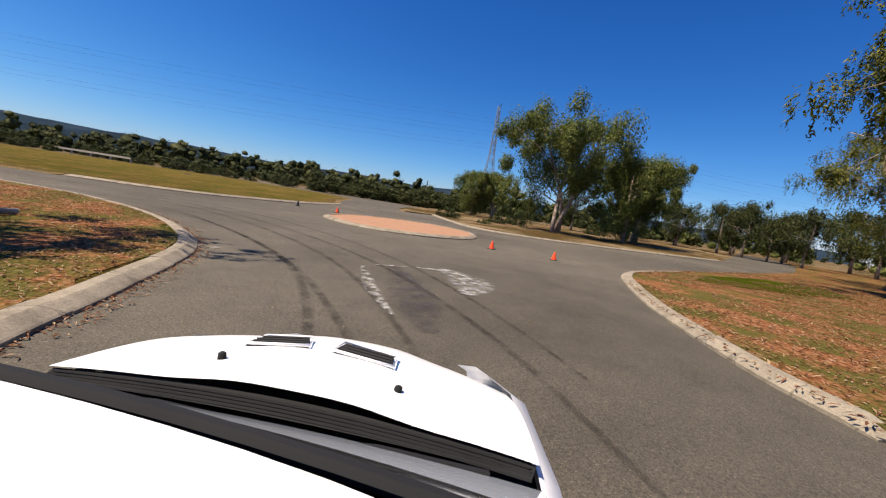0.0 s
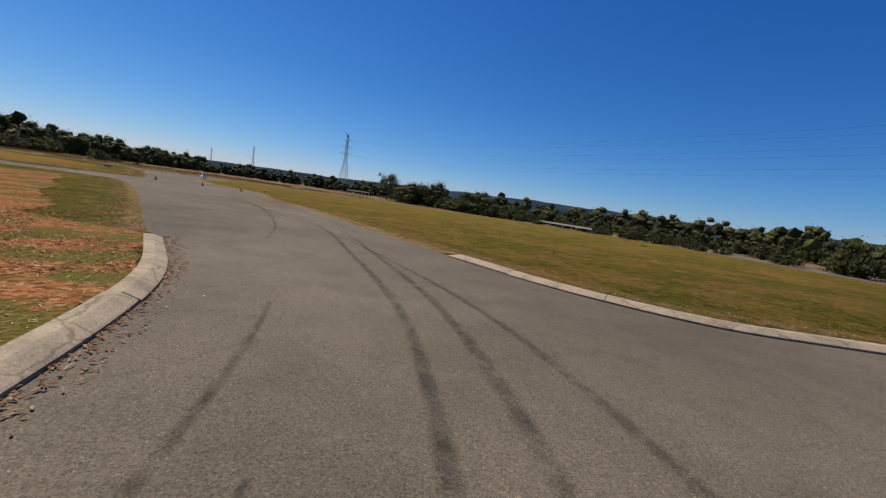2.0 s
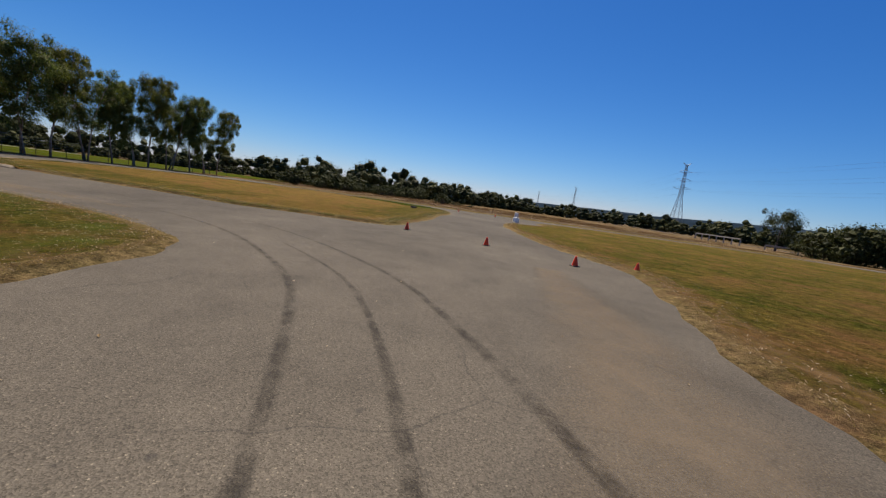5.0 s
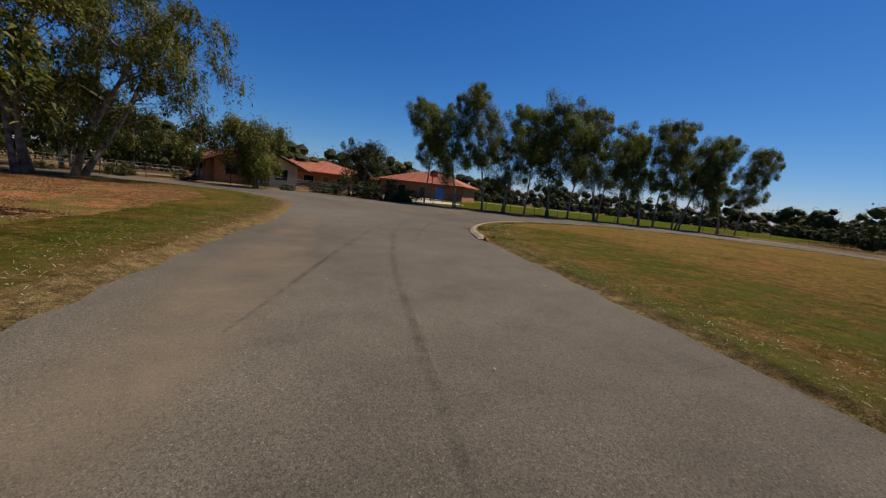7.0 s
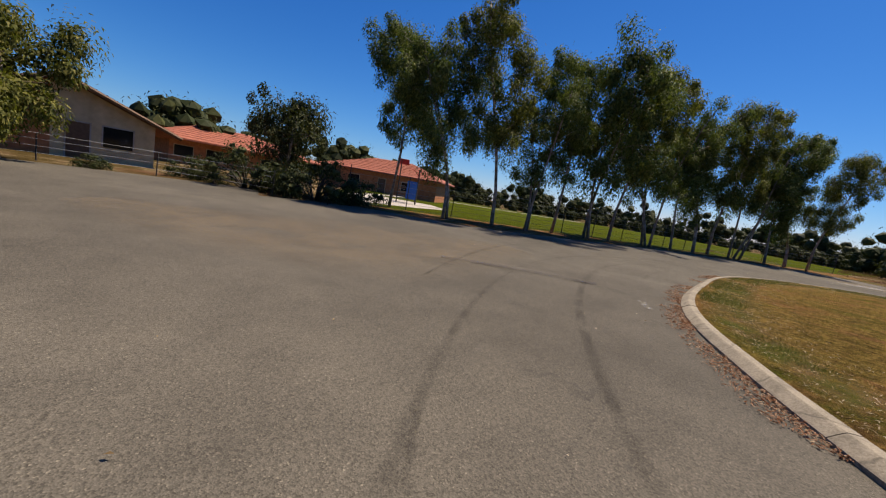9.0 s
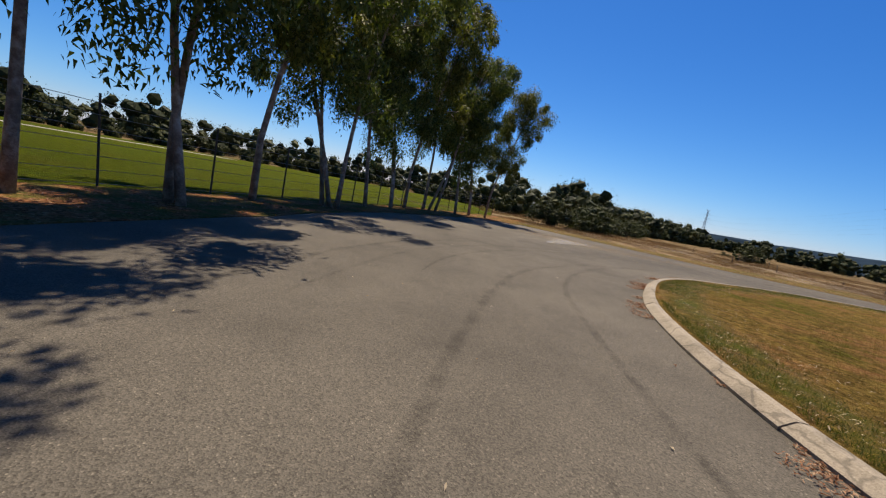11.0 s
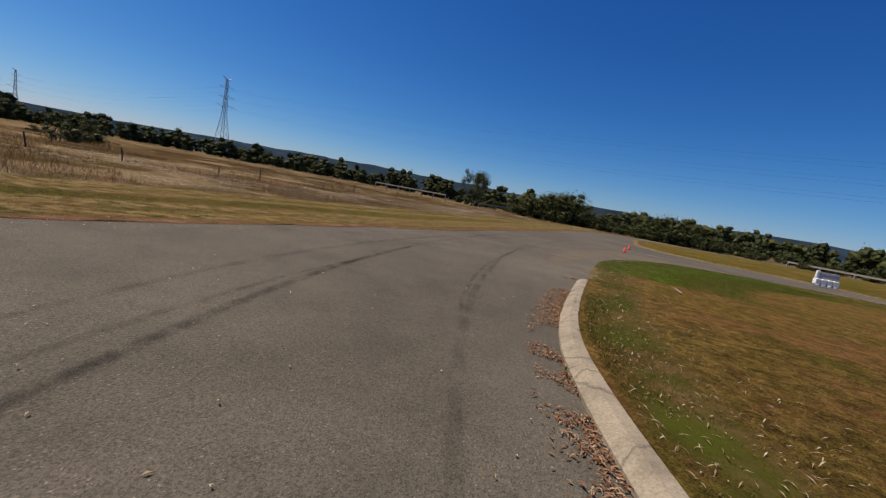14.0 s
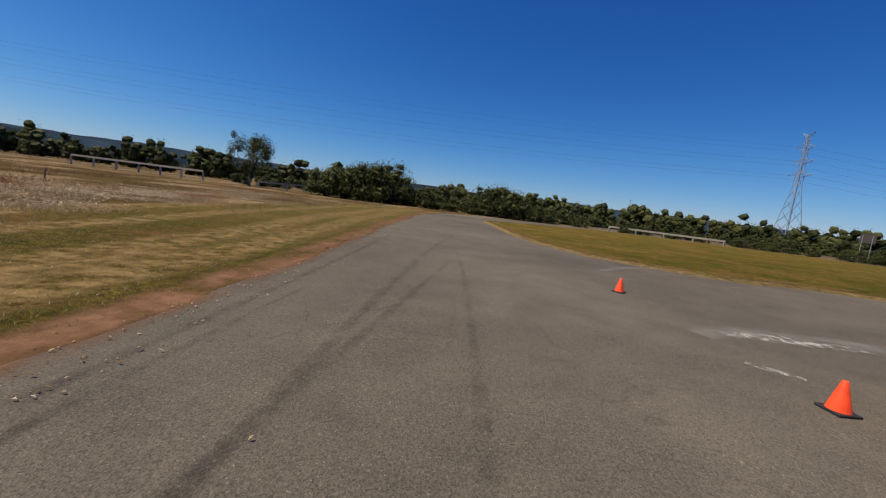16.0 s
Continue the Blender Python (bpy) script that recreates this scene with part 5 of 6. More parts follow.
fence_line(FENCE, 3.3, 2.25, "tall wire fence with dark posts before the lawn", (0.1, 0.45, 0.8, 1.15, 1.5, 1.85, 2.15))
fence_line([(-45.68, 9.21), (-41.15, 5.64), (-36.94, 5.49), (-30.36, 5.62), (-21.63, 5.92), (-10.21, 3.99), (1.88, 5.76)], 2.6, 1.2, "low post and wire fence by the driveway", (0.3, 0.6, 0.9, 1.15))
stump = None
rp = random.Random(31)
for x, y in [(-104.96, 59.01), (-101.97, 62.18), (-98.81, 66.93), (-98.11, 70.87), (-94.82, 76.05), (-94.02, 81.77), (-91.79, 91.06), (-90.36, 97.22), (-119.76, 61.95), (-121.02, 64.25), (-118.43, 65.97), (-121.94, 67.81), (-117.21, 69.05), (-119.69, 71.48), (-122.36, 73.07), (-118.52, 75.19)]:
    m = pose(x, y, -0.03, rp.uniform(-5, 5), rp.uniform(-5, 5), rp.uniform(0, 360)) @ Matrix.Diagonal((0.6, 0.6, rp.uniform(0.45, 0.9), 1))
    if stump is None:
        vv, ff = [], []
        tube(vv, ff, [(0, 0, -0.2), (0.01, 0, 0.6), (0, 0.02, 1.15), (0.01, 0.02, 1.2)], [0.08, 0.07, 0.065, 0.03], 8)
        stump = mesh_object("fence_post", vv, ff, POST_DARK, None, True)
        ob = stump
    else:
        ob = new("fence_post", stump.data)
    ob.matrix_basis = m
    tagged(ob, "weathered dark timber post standing in straw", "post", "old posts in the straw field")
fence_line([(-178.15, 148.89), (-161.70, 158.62), (-145.11, 164.85), (-130.72, 168.43)], 3.5, 1.3, "old farm fence in the straw field", (0.5, 1.0))


def guard_rail(points, label):
    """A long pale barrier on posts beside the highway."""
    thing = tagged(new("highway_barrier"), label, "guard rail")
    line = smooth_line(points, 4.0)
    vv, ff = [], []
    for x, y, z in line:
        vv += [(x, y, z + 0.35), (x, y + 0.25, z + 0.35), (x, y + 0.25, z + 0.68), (x, y, z + 0.68)]
    for i in range(len(line) - 1):
        for j in range(4):
            ff.append((4 * i + j, 4 * i + (j + 1) % 4, 4 * i + 4 + (j + 1) % 4, 4 * i + 4 + j))
    ff += [(0, 1, 2, 3), tuple(4 * (len(line) - 1) + j for j in (3, 2, 1, 0))]
    mesh_object("beam", vv, ff, RAIL, thing)
    for x, y, z in line:
        bm = bmesh.new()
        box(bm, x - 0.15, x + 0.15, y + 0.05, y + 0.2, -0.2, z + 0.36)
        part("support", bm, RAIL, thing)
    return thing


guard_rail([(-84.5, 143.0, 0.6), (-80, 146.5, 0.7), (-75.5, 150.0, 0.9)], "pale concrete highway barrier behind the straw field")
guard_rail([(-118.5, 157.2, 1.2), (-106, 152.2, 1.2), (-94.3, 147.2, 1.2)], "long pale highway barrier behind the straw field")
guard_rail([(-19.2, 128.5, 0.4), (-4.4, 116.2, 0.4)], "pale highway barrier among the bushes")
tagged(slab("highway", [(-400, 275), (-140, 178), (-80, 163), (-20, 150), (40, 134), (140, 108), (140, 116), (40, 141), (-20, 157), (-80, 170), (-140, 185), (-400, 282)], 0.02, 0.3, ASPHALT), "grey highway beyond the bushes", "road", kind="structure")
board = tagged(new("road_sign"), "dark rectangular highway sign seen from behind", "sign")
bm = bmesh.new()
box(bm, -2.2, 2.2, -0.05, 0.05, 4.6, 7.0, 0.03)
part("panel", bm, POST_DARK, board)
for sx in (-1.4, 1.4):
    vv, ff = [], []
    tube(vv, ff, [(sx, 0.08, -0.2), (sx, 0.08, 6.6)], [0.09, 0.09], 8)
    mesh_object("pole", vv, ff, STEEL, board)
board.matrix_basis = pose(60.0, 127.0, 0, 0, 0, 65)


# ---- cones, barrier and small things on the track ----
def traffic_cone(colour, label, tall=0.34):
    cone = tagged(new("traffic_cone"), label, "cone")
    bm = bmesh.new()
    box(bm, -0.13, 0.13, -0.13, 0.13, 0.0, 0.028, 0.008)
    part("base", bm, BLACK, cone, "black rubber foot")
    prof = [(0.108, 0.026), (0.100, 0.05), (0.030, tall - 0.012), (0.022, tall), (0.014, tall - 0.004)]
    vv, ff, n = [], [], 20
    for r, z in prof:
        vv += [(r * math.cos(2 * math.pi * k / n), r * math.sin(2 * math.pi * k / n), z) for k in range(n)]
    for i in range(len(prof) - 1):
        ff += [(i * n + k, i * n + (k + 1) % n, (i + 1) * n + (k + 1) % n, (i + 1) * n + k) for k in range(n)]
    ff.append(tuple((len(prof) - 1) * n + k for k in range(n)))
    mesh_object("body", vv, ff, colour, cone, True)
    return cone


orange = traffic_cone(ORANGE, "small orange plastic traffic cone on the asphalt")
dark = traffic_cone(BLACK, "small black traffic cone on the asphalt")
rc = random.Random(3)
for k, (x, y, kind) in enumerate([(24.79, 38.94, orange), (26.70, 37.24, orange), (20.47, 49.86, orange), (-30.38, 57.35, orange), (-27.66, 60.30, orange), (-24.54, 62.44, orange), (-24.69, 64.89, orange), (-68.55, 68.32, orange), (-66.74, 73.40, orange), (18.36, 51.78, dark)]):
    m = pose(x, y, 0.0, 0, 0, rc.uniform(0, 90))
    ob = kind if k in (0, 9) else copy_thing(kind, m)
    ob.matrix_basis = m
    tagged(ob, group="cones on the track")

barrier = tagged(new("road_barrier"), "white plastic road barrier with a faded grey panel", "barrier")
for x in (-0.52, -0.17, 0.18, 0.53):
    bm = bmesh.new()
    box(bm, x - 0.165, x + 0.165, -0.2, 0.2, 0.10, 0.52, 0.04)
    part("block", bm, WHITE_PLASTIC, barrier)
    bm = bmesh.new()
    box(bm, x - 0.10, x + 0.10, -0.23, 0.23, 0.0, 0.11, 0.02)
    part("foot", bm, WHITE_PLASTIC, barrier)
bm = bmesh.new()
box(bm, -0.69, -0.52, -0.09, 0.09, 0.52, 1.08, 0.03)
part("end_cap", bm, WHITE_PLASTIC, barrier)
bm = bmesh.new()
box(bm, -0.51, 0.68, -0.05, 0.05, 0.54, 1.02, 0.02)
part("panel", bm, FADED_PANEL, barrier, "faded grey panel")
for z in (0.66, 0.78, 0.90):
    vv, ff = [], []
    tube(vv, ff, [(-0.5, -0.055, z), (0.66, -0.055, z)], [0.012, 0.012], 6)
    mesh_object("ridge", vv, ff, FADED_PANEL, barrier)
barrier.matrix_basis = pose(-53.8, 71.6, 0.085, 0, 0, -8)

pit = tagged(new("drain_pit"), "small dark concrete drain pit in the grass", "drain")
bm = bmesh.new()
box(bm, -0.45, 0.45, -0.3, 0.3, 0.1, 0.42, 0.04)
part("lintel", bm, POST_DARK, pit)
# no hole is cut: a black sheet gives the opening its shade
bm = bmesh.new()
box(bm, -0.32, 0.32, -0.315, -0.29, 0.14, 0.34)
part("opening", bm, BLACK, pit)
pit.matrix_basis = pose(-55.9, 60.3, 0, 0, 0, 15) @ Matrix.Diagonal((0.8, 0.8, 0.8, 1))
vv, ff = [], []
tube(vv, ff, [(-0.45, 0, 0.05), (0.0, 0.05, 0.07), (0.5, -0.03, 0.05)], [0.05, 0.06, 0.035], 7)
tube(vv, ff, [(0.1, 0.03, 0.07), (0.3, 0.22, 0.12)], [0.025, 0.01], 5)
log = tagged(mesh_object("fallen_branch", vv, ff, BARK, None, True), "short bleached branch lying in the grass", "branch")
log.matrix_basis = pose(-71.7, 52.2, 0.11, 0, 0, 80) @ Matrix.Diagonal((0.9, 0.6, 0.6, 1))
log2 = tagged(new("fallen_branch", log.data), "short bleached branch lying in the grass", "branch")
log2.matrix_basis = pose(7.6, 91.0, 0.09, 0, 0, 30) @ Matrix.Diagonal((0.9, 1.0, 1.1, 1))
log3 = tagged(new("fallen_branch", log.data), "dead grey branch lying on the mulch", "branch")
log3.matrix_basis = pose(11.0, 35.2, 0.11, 0, 0, 60) @ Matrix.Diagonal((2.0, 1.6, 1.6, 1))


# ---- buildings ----
def house(label, length, width, wall, eave, ridge, wall_mat, openings, over=0.7):
    """A single-storey building with a hipped tile roof; openings are (side, from, to, sill, head, kind)."""
    thing = tagged(new("building"), label, "building")
    for name, x0, x1, y0, y1 in (("wall", -length / 2, length / 2, -width / 2, -width / 2 + 0.25), ("wall", -length / 2, length / 2, width / 2 - 0.25, width / 2),
                                 ("wall", -length / 2, -length / 2 + 0.25, -width / 2 + 0.25, width / 2 - 0.25), ("wall", length / 2 - 0.25, length / 2, -width / 2 + 0.25, width / 2 - 0.25)):
        bm = bmesh.new()
        box(bm, x0, x1, y0, y1, -0.3, wall)
        part(name, bm, wall_mat, thing)
    a, b, r = length / 2 + over, width / 2 + over, max(0.3, length / 2 - width / 2)
    vv = [(-a, -b, wall + 0.02), (a, -b, wall + 0.02), (a, b, wall + 0.02), (-a, b, wall + 0.02), (-r, 0, ridge), (r, 0, ridge), (-a, -b, wall - 0.16), (a, -b, wall - 0.16), (a, b, wall - 0.16), (-a, b, wall - 0.16)]
    ff = [(0, 1, 5, 4), (1, 2, 5), (2, 3, 4, 5), (3, 0, 4), (0, 6, 7, 1), (1, 7, 8, 2), (2, 8, 9, 3), (3, 9, 6, 0), (9, 8, 7, 6)]
    roof = mesh_object("roof", vv, ff, ROOF_RED, thing)
    # tile courses as low ribs down the front and back slopes
    for k in range(1, 9):
        u = k / 9
        for s in (-1, 1):
            cv, cf = [], []
            x0, x1, y, z = -a + (a - r) * u, a - (a - r) * u, s * b * (1 - u), wall + 0.03 + (ridge - wall) * u
            tube(cv, cf, [(x0, y, z), (x1, y, z)], [0.035, 0.035], 4)
            mesh_object("tile_course", cv, cf, ROOF_RED, roof)
    for x0, x1, z0, z1, kind in openings:
        bm = bmesh.new()
        box(bm, x0, x1, width / 2 - 0.02, width / 2 + 0.05, z0, z1)
        win = part(kind, bm, GLASS_DARK if kind == "window" else TIMBER, thing)
        bm = bmesh.new()
        for p in ((x0 - 0.06, x0, z0, z1), (x1, x1 + 0.06, z0, z1), (x0 - 0.06, x1 + 0.06, z1, z1 + 0.06), (x0 - 0.06, x1 + 0.06, z0 - 0.06, z0)):
            box(bm, p[0], p[1], width / 2 - 0.01, width / 2 + 0.08, p[2], p[3])
        part("frame", bm, CREAM, win)
    return thing


def gable_house(label, long, wide, wall, ridge):
    """A building whose brick and cream gable end looks towards +y, under a tiled saddle roof."""
    thing = tagged(new("building"), label, "building")
    h = wide / 2
    for name, x0, x1, mat, lab in (("gable_wall", -h, h * 0.1, CREAM, "cream rendered wall"), ("gable_wall", h * 0.1, h, BRICK, "orange brick wall")):
        top0, top1 = wall + (ridge - wall) * (1 - abs(x0) / h), wall + (ridge - wall) * (1 - abs(x1) / h)
        prof = [(x0, -0.4), (x1, -0.4), (x1, top1 - 0.12)] + ([(0.0, ridge - 0.12)] if x0 < 0 < x1 else []) + [(x0, top0 - 0.12)]
        n = len(prof)
        vv = [(x, long / 2, z) for x, z in prof] + [(x, long / 2 - 0.25, z) for x, z in prof]
        ff = [tuple(range(n))[::-1], tuple(range(n, 2 * n))] + [(i, (i + 1) % n, (i + 1) % n + n, i + n) for i in range(n)]
        tagged(mesh_object(name, vv, ff, mat, thing), lab)
    for x in (-h, h - 0.25):
        bm = bmesh.new()
        box(bm, x, x + 0.25, -long / 2, long / 2 - 0.26, -0.4, wall - 0.1)
        part("side_wall", bm, BRICK, thing)
    for s in (-1, 1):
        over = 1.3
        drop = (ridge - wall) / h * over
        a, b = Vector((0, 0, ridge)), Vector((s * (h + over), 0, wall - drop))
        vv = []
        for y in (-long / 2 - 0.6, long / 2 + 0.7):
            for q in (a, b):
                vv += [(q.x, y, q.z), (q.x, y, q.z + 0.14)]
        ff = [(0, 2, 6, 4), (1, 5, 7, 3), (0, 1, 3, 2), (4, 6, 7, 5), (0, 4, 5, 1), (2, 3, 7, 6)]
        roof = mesh_object("roof_slope", vv, ff, ROOF_RED, thing)
        for k in range(1, 12):
            q = a.lerp(b, k / 12)
            cv, cf = [], []
            tube(cv, cf, [(q.x, -long / 2 - 0.6, q.z + 0.15), (q.x, long / 2 + 0.7, q.z + 0.15)], [0.03, 0.03], 4)
            mesh_object("tile_course", cv, cf, ROOF_RED, roof)
        cv, cf = [], []
        tube(cv, cf, [(a.x, long / 2 + 0.72, a.z), (b.x, long / 2 + 0.72, b.z)], [0.12, 0.12], 4)
        mesh_object("barge_board", cv, cf, TIMBER, thing)
    for x0, x1, z0, z1, kind in ((-3.2, -1.8, 0.9, 2.1, "window"), (-1.2, -0.2, 0.0, 2.1, "door"), (h * 0.45, h * 0.75, 1.0, 2.0, "window")):
        bm = bmesh.new()
        box(bm, x0, x1, long / 2 - 0.05, long / 2 + 0.03, z0, z1)
        opening = part(kind, bm, GLASS_DARK if kind == "window" else TIMBER, thing)
        bm = bmesh.new()
        for q in ((x0 - 0.07, x0, z0, z1), (x1, x1 + 0.07, z0, z1), (x0 - 0.07, x1 + 0.07, z1, z1 + 0.07)):
            box(bm, q[0], q[1], long / 2 - 0.01, long / 2 + 0.06, q[2], q[3])
        part("frame", bm, SLAB, opening)
    for y in (long / 2 + 0.4, long / 2 - 2.6, long / 2 - 5.6):
        vv, ff = [], []
        tube(vv, ff, [(h + 1.0, y, -0.4), (h + 1.0, y, wall - 0.42)], [0.07, 0.07], 6)
        mesh_object("post", vv, ff, TIMBER, thing)
    return thing


b1 = gable_house("brick and cream gabled building with a red tile roof", 14, 8.6, 2.7, 4.5)
b1.matrix_basis = pose(-36.9, -8.2, -0.1, 0, 0, 4)
b2 = house("long low school building with a red tile roof", 18, 11, 2.9, 2.7, 5.2, BRICK, [(-8, -6, 0.9, 2.1, "window"), (-4, -2, 0.9, 2.1, "window"), (0, 1.1, 0.0, 2.1, "door"), (3, 5, 0.9, 2.1, "window"), (6.5, 8.5, 0.9, 2.1, "window")], 2.0)
b2.matrix_basis = pose(-52.5, -32, -0.3, 0, 0, 14)
b3 = house("orange brick hall with a red tile roof beyond the playground", 17, 11, 3.0, 2.6, 5.2, BRICK, [(-5, -3.4, 0.9, 2.1, "window"), (-1, 0.1, 0.0, 2.1, "door"), (3, 4.6, 0.9, 2.1, "window")])
b3.matrix_basis = pose(-73.5, -21.5, -0.1, 0, 0, -52)

play = tagged(new("play_tower"), "blue and red playground tower with a ladder", "play equipment")
for sx in (-0.9, 0.9):
    for sy in (-0.6, 0.6):
        vv, ff = [], []
        tube(vv, ff, [(sx, sy, -0.1), (sx, sy, 4.0 if sx > 0 else 3.3)], [0.06, 0.06], 8)
        mesh_object("post", vv, ff, POST_DARK, play)
bm = bmesh.new()
box(bm, -0.85, 0.1, 0.56, 0.62, 0.4, 2.1, 0.02)
part("panel", bm, BLUE, play, "blue panel")
bm = bmesh.new()
box(bm, -0.85, 0.85, -0.55, 0.55, 1.35, 1.43)
part("deck", bm, TIMBER, play)
bm = bmesh.new()
box(bm, 0.2, 1.3, 0.56, 0.64, 3.5, 4.0, 0.02)
part("sign_board", bm, RED, play, "small red board")
vv, ff = [], []
for i in range(13):
    w = math.pi * i / 12
    for y in (-0.6, 0.6):
        vv.append((-0.9 * math.cos(w), y, 2.3 + 0.95 * math.sin(w)))
ff = [(2 * i, 2 * i + 1, 2 * i + 3, 2 * i + 2) for i in range(12)]
mesh_object("hood", vv, ff, RED, play, True)
for k in range(6):
    vv, ff = [], []
    tube(vv, ff, [(0.2, 0.6, 0.35 + 0.3 * k), (0.85, 0.6, 0.35 + 0.3 * k)], [0.025, 0.025], 6)
    mesh_object("rung", vv, ff, STEEL, play)
play.matrix_basis = pose(-61.0, 0.0, 0.02, 0, 0, -35)

# the big arched white hall beyond the car park
hall = tagged(new("sports_hall"), "huge white hall with an arched roof beyond the car park", "building")
HW, HD, HH, HT = 36.0, 50.0, 14.0, 22.5
arch = [(HW * math.cos(math.pi * k / 24), HH + (HT - HH) * math.sin(math.pi * k / 24)) for k in range(25)]
vv = [(x, 0.0, z) for x, z in arch] + [(x, -0.4, z) for x, z in arch]
n = len(arch)
ff = [tuple(range(n))[::-1], tuple(range(n, 2 * n))] + [(i, i + n, (i + 1) % n + n, (i + 1) % n) for i in range(n)]
mesh_object("arched_front", vv, ff, CANVAS, hall)
bm = bmesh.new()
box(bm, -HW, HW, -0.4, 0.6, 3.0, HH - 0.01, 0.05)
part("front_wall", bm, CANVAS, hall)
for x in (-HW, HW - 0.4):
    bm = bmesh.new()
    box(bm, x, x + 0.4, -HD, -0.41, -0.8, HH)
    part("side_wall", bm, CANVAS, hall)
bm = bmesh.new()
box(bm, -HW + 0.41, HW - 0.41, -HD, -HD + 0.4, -0.8, HH)
part("rear_wall", bm, CANVAS, hall)
bm = bmesh.new()
box(bm, -HW + 0.41, HW - 0.41, -6.0, -5.6, -0.8, 3.0)
part("undercroft_wall", bm, GREY_PANEL, hall)
vv = [(x * 1.01, 0.3, z + 0.12) for x, z in arch] + [(x * 1.01, -HD - 0.3, z + 0.12) for x, z in arch]
vv += [(x, 0.3, z - 0.12) for x, z in arch] + [(x, -HD - 0.3, z - 0.12) for x, z in arch]
ff = []
for i in range(n - 1):
    ff += [(i, i + n, i + n + 1, i + 1), (i + 2 * n, i + 1 + 2 * n, i + n + 1 + 2 * n, i + n + 2 * n), (i, i + 1, i + 1 + 2 * n, i + 2 * n), (i + n, i + 3 * n, i + 1 + 3 * n, i + n + 1)]
mesh_object("roof", vv, ff, CANVAS, hall, True)
for k in range(9):
    x = -HW + 1.5 + k * (2 * HW - 3) / 8
    pv, pf = [], []
    tube(pv, pf, [(x, 0.1, -0.8), (x, 0.1, 3.05)], [0.22, 0.22], 8)
    mesh_object("column", pv, pf, WHITE_PLASTIC, hall)
pv, pf = [], []
tube(pv, pf, [(-7 * math.cos(w) - 2, 0.45, 15.2 + 4.6 * math.sin(w)) for w in np.linspace(0.2, 1.9, 14)], [0.1 + 0.3 * math.sin(w) for w in np.linspace(0.2, 2.9, 14)], 4)
mesh_object("emblem_arc", pv, pf, GREY_PANEL, hall)
for k in range(4):
    bm = bmesh.new()
    box(bm, -5.5 + 0.5 * k, 6.5 - 1.0 * k, 0.02, 0.12, 15.4 + 1.1 * k, 15.8 + 1.1 * k)
    part("emblem_bar", bm, RED, hall)
bm = bmesh.new()
box(bm, -14, 14, 0.62, 0.70, 12.2, 13.4)
part("lettering_bar", bm, RED, hall)
hall.matrix_basis = pose(33.5, -84, -0.9, 0, 0, 24)


# ---- the car that carries the lens, standing at the start ----
def loft(name, rings, material, parent, label="", closed=False):
    vv = [p for r in rings for p in r]
    m, ff = len(rings[0]), []
    for i in range(len(rings) - 1):
        for j in range(m if closed else m - 1):
            ff.append((i * m + j, i * m + (j + 1) % m, (i + 1) * m + (j + 1) % m, (i + 1) * m + j))
    return tagged(mesh_object(name, vv, ff, material, parent, True), label)


car = tagged(new("car"), "white hatchback with bonnet vents standing on the asphalt", "car")
# bonnet: a crowned sheet with a raised middle, falling towards the nose
rings = []
for i in range(13):
    u = i / 12
    y = 0.02 + 1.02 * u
    ring = []
    for j in range(25):
        v = -1 + 2 * j / 24
        edge = 0.765 - 0.08 * u ** 2
        bulge = 0.035 * math.exp(-((abs(v) - 0.0) / 0.42) ** 4) * (0.5 + 0.5 * math.cos((u - 0.35) * 2.2))
        z = 1.035 - 0.055 * u - 0.20 * u ** 3 - (0.02 + 0.03 * u) * abs(v) ** 3 + bulge
        ring.append((v * edge, y - 0.05 * v * v * (1 - u) - 0.16 * v * v * u, z))
    rings.append(ring)
bonnet = loft("bonnet", rings, PAINT, car, "white bonnet")
for s in (-1, 1):
    # a slanted vent sunk in a raised white lip
    pts = [(-0.125, -0.05), (0.125, -0.05), (0.10, 0.05), (-0.10 - 0.02 * s, 0.05)]
    vv = [(x, y, 0.006) for x, y in pts] + [(x, y, -0.03) for x, y in pts]
    vent = tagged(mesh_object("bonnet_vent", vv, [(0, 1, 2, 3), (0, 4, 5, 1), (1, 5, 6, 2), (2, 6, 7, 3), (3, 7, 4, 0)], TRIM, bonnet), "black slatted bonnet vent")
    vent.matrix_basis = pose(s * 0.185 - 0.06, 0.43, 1.034 + 0.005 * s, -5, 4.5 * s - 2, s * -6)
    vv, ff = [], []
    tube(vv, ff, [(x * 1.08, y * 1.2, 0.006) for x, y in pts + pts[:1]], [0.007] * 5, 6)
    mesh_object("vent_lip", vv, ff, PAINT, vent, True)
    for k in range(3):
        vv, ff = [], []
        tube(vv, ff, [(-0.105, -0.03 + 0.03 * k, 0.010), (0.105, -0.03 + 0.03 * k, 0.010)], [0.004, 0.004], 4)
        mesh_object("vent_slat", vv, ff, BLACK, vent)
    vv, ff = [], []
    tube(vv, ff, [(0, 0, -0.01), (0, 0, 0.018), (0, 0, 0.024)], [0.016, 0.014, 0.006], 10)
    jet = mesh_object("washer_jet", vv, ff, TRIM, bonnet, True)
    jet.matrix_basis = pose(s * 0.325 - 0.02, 0.19, 1.036)
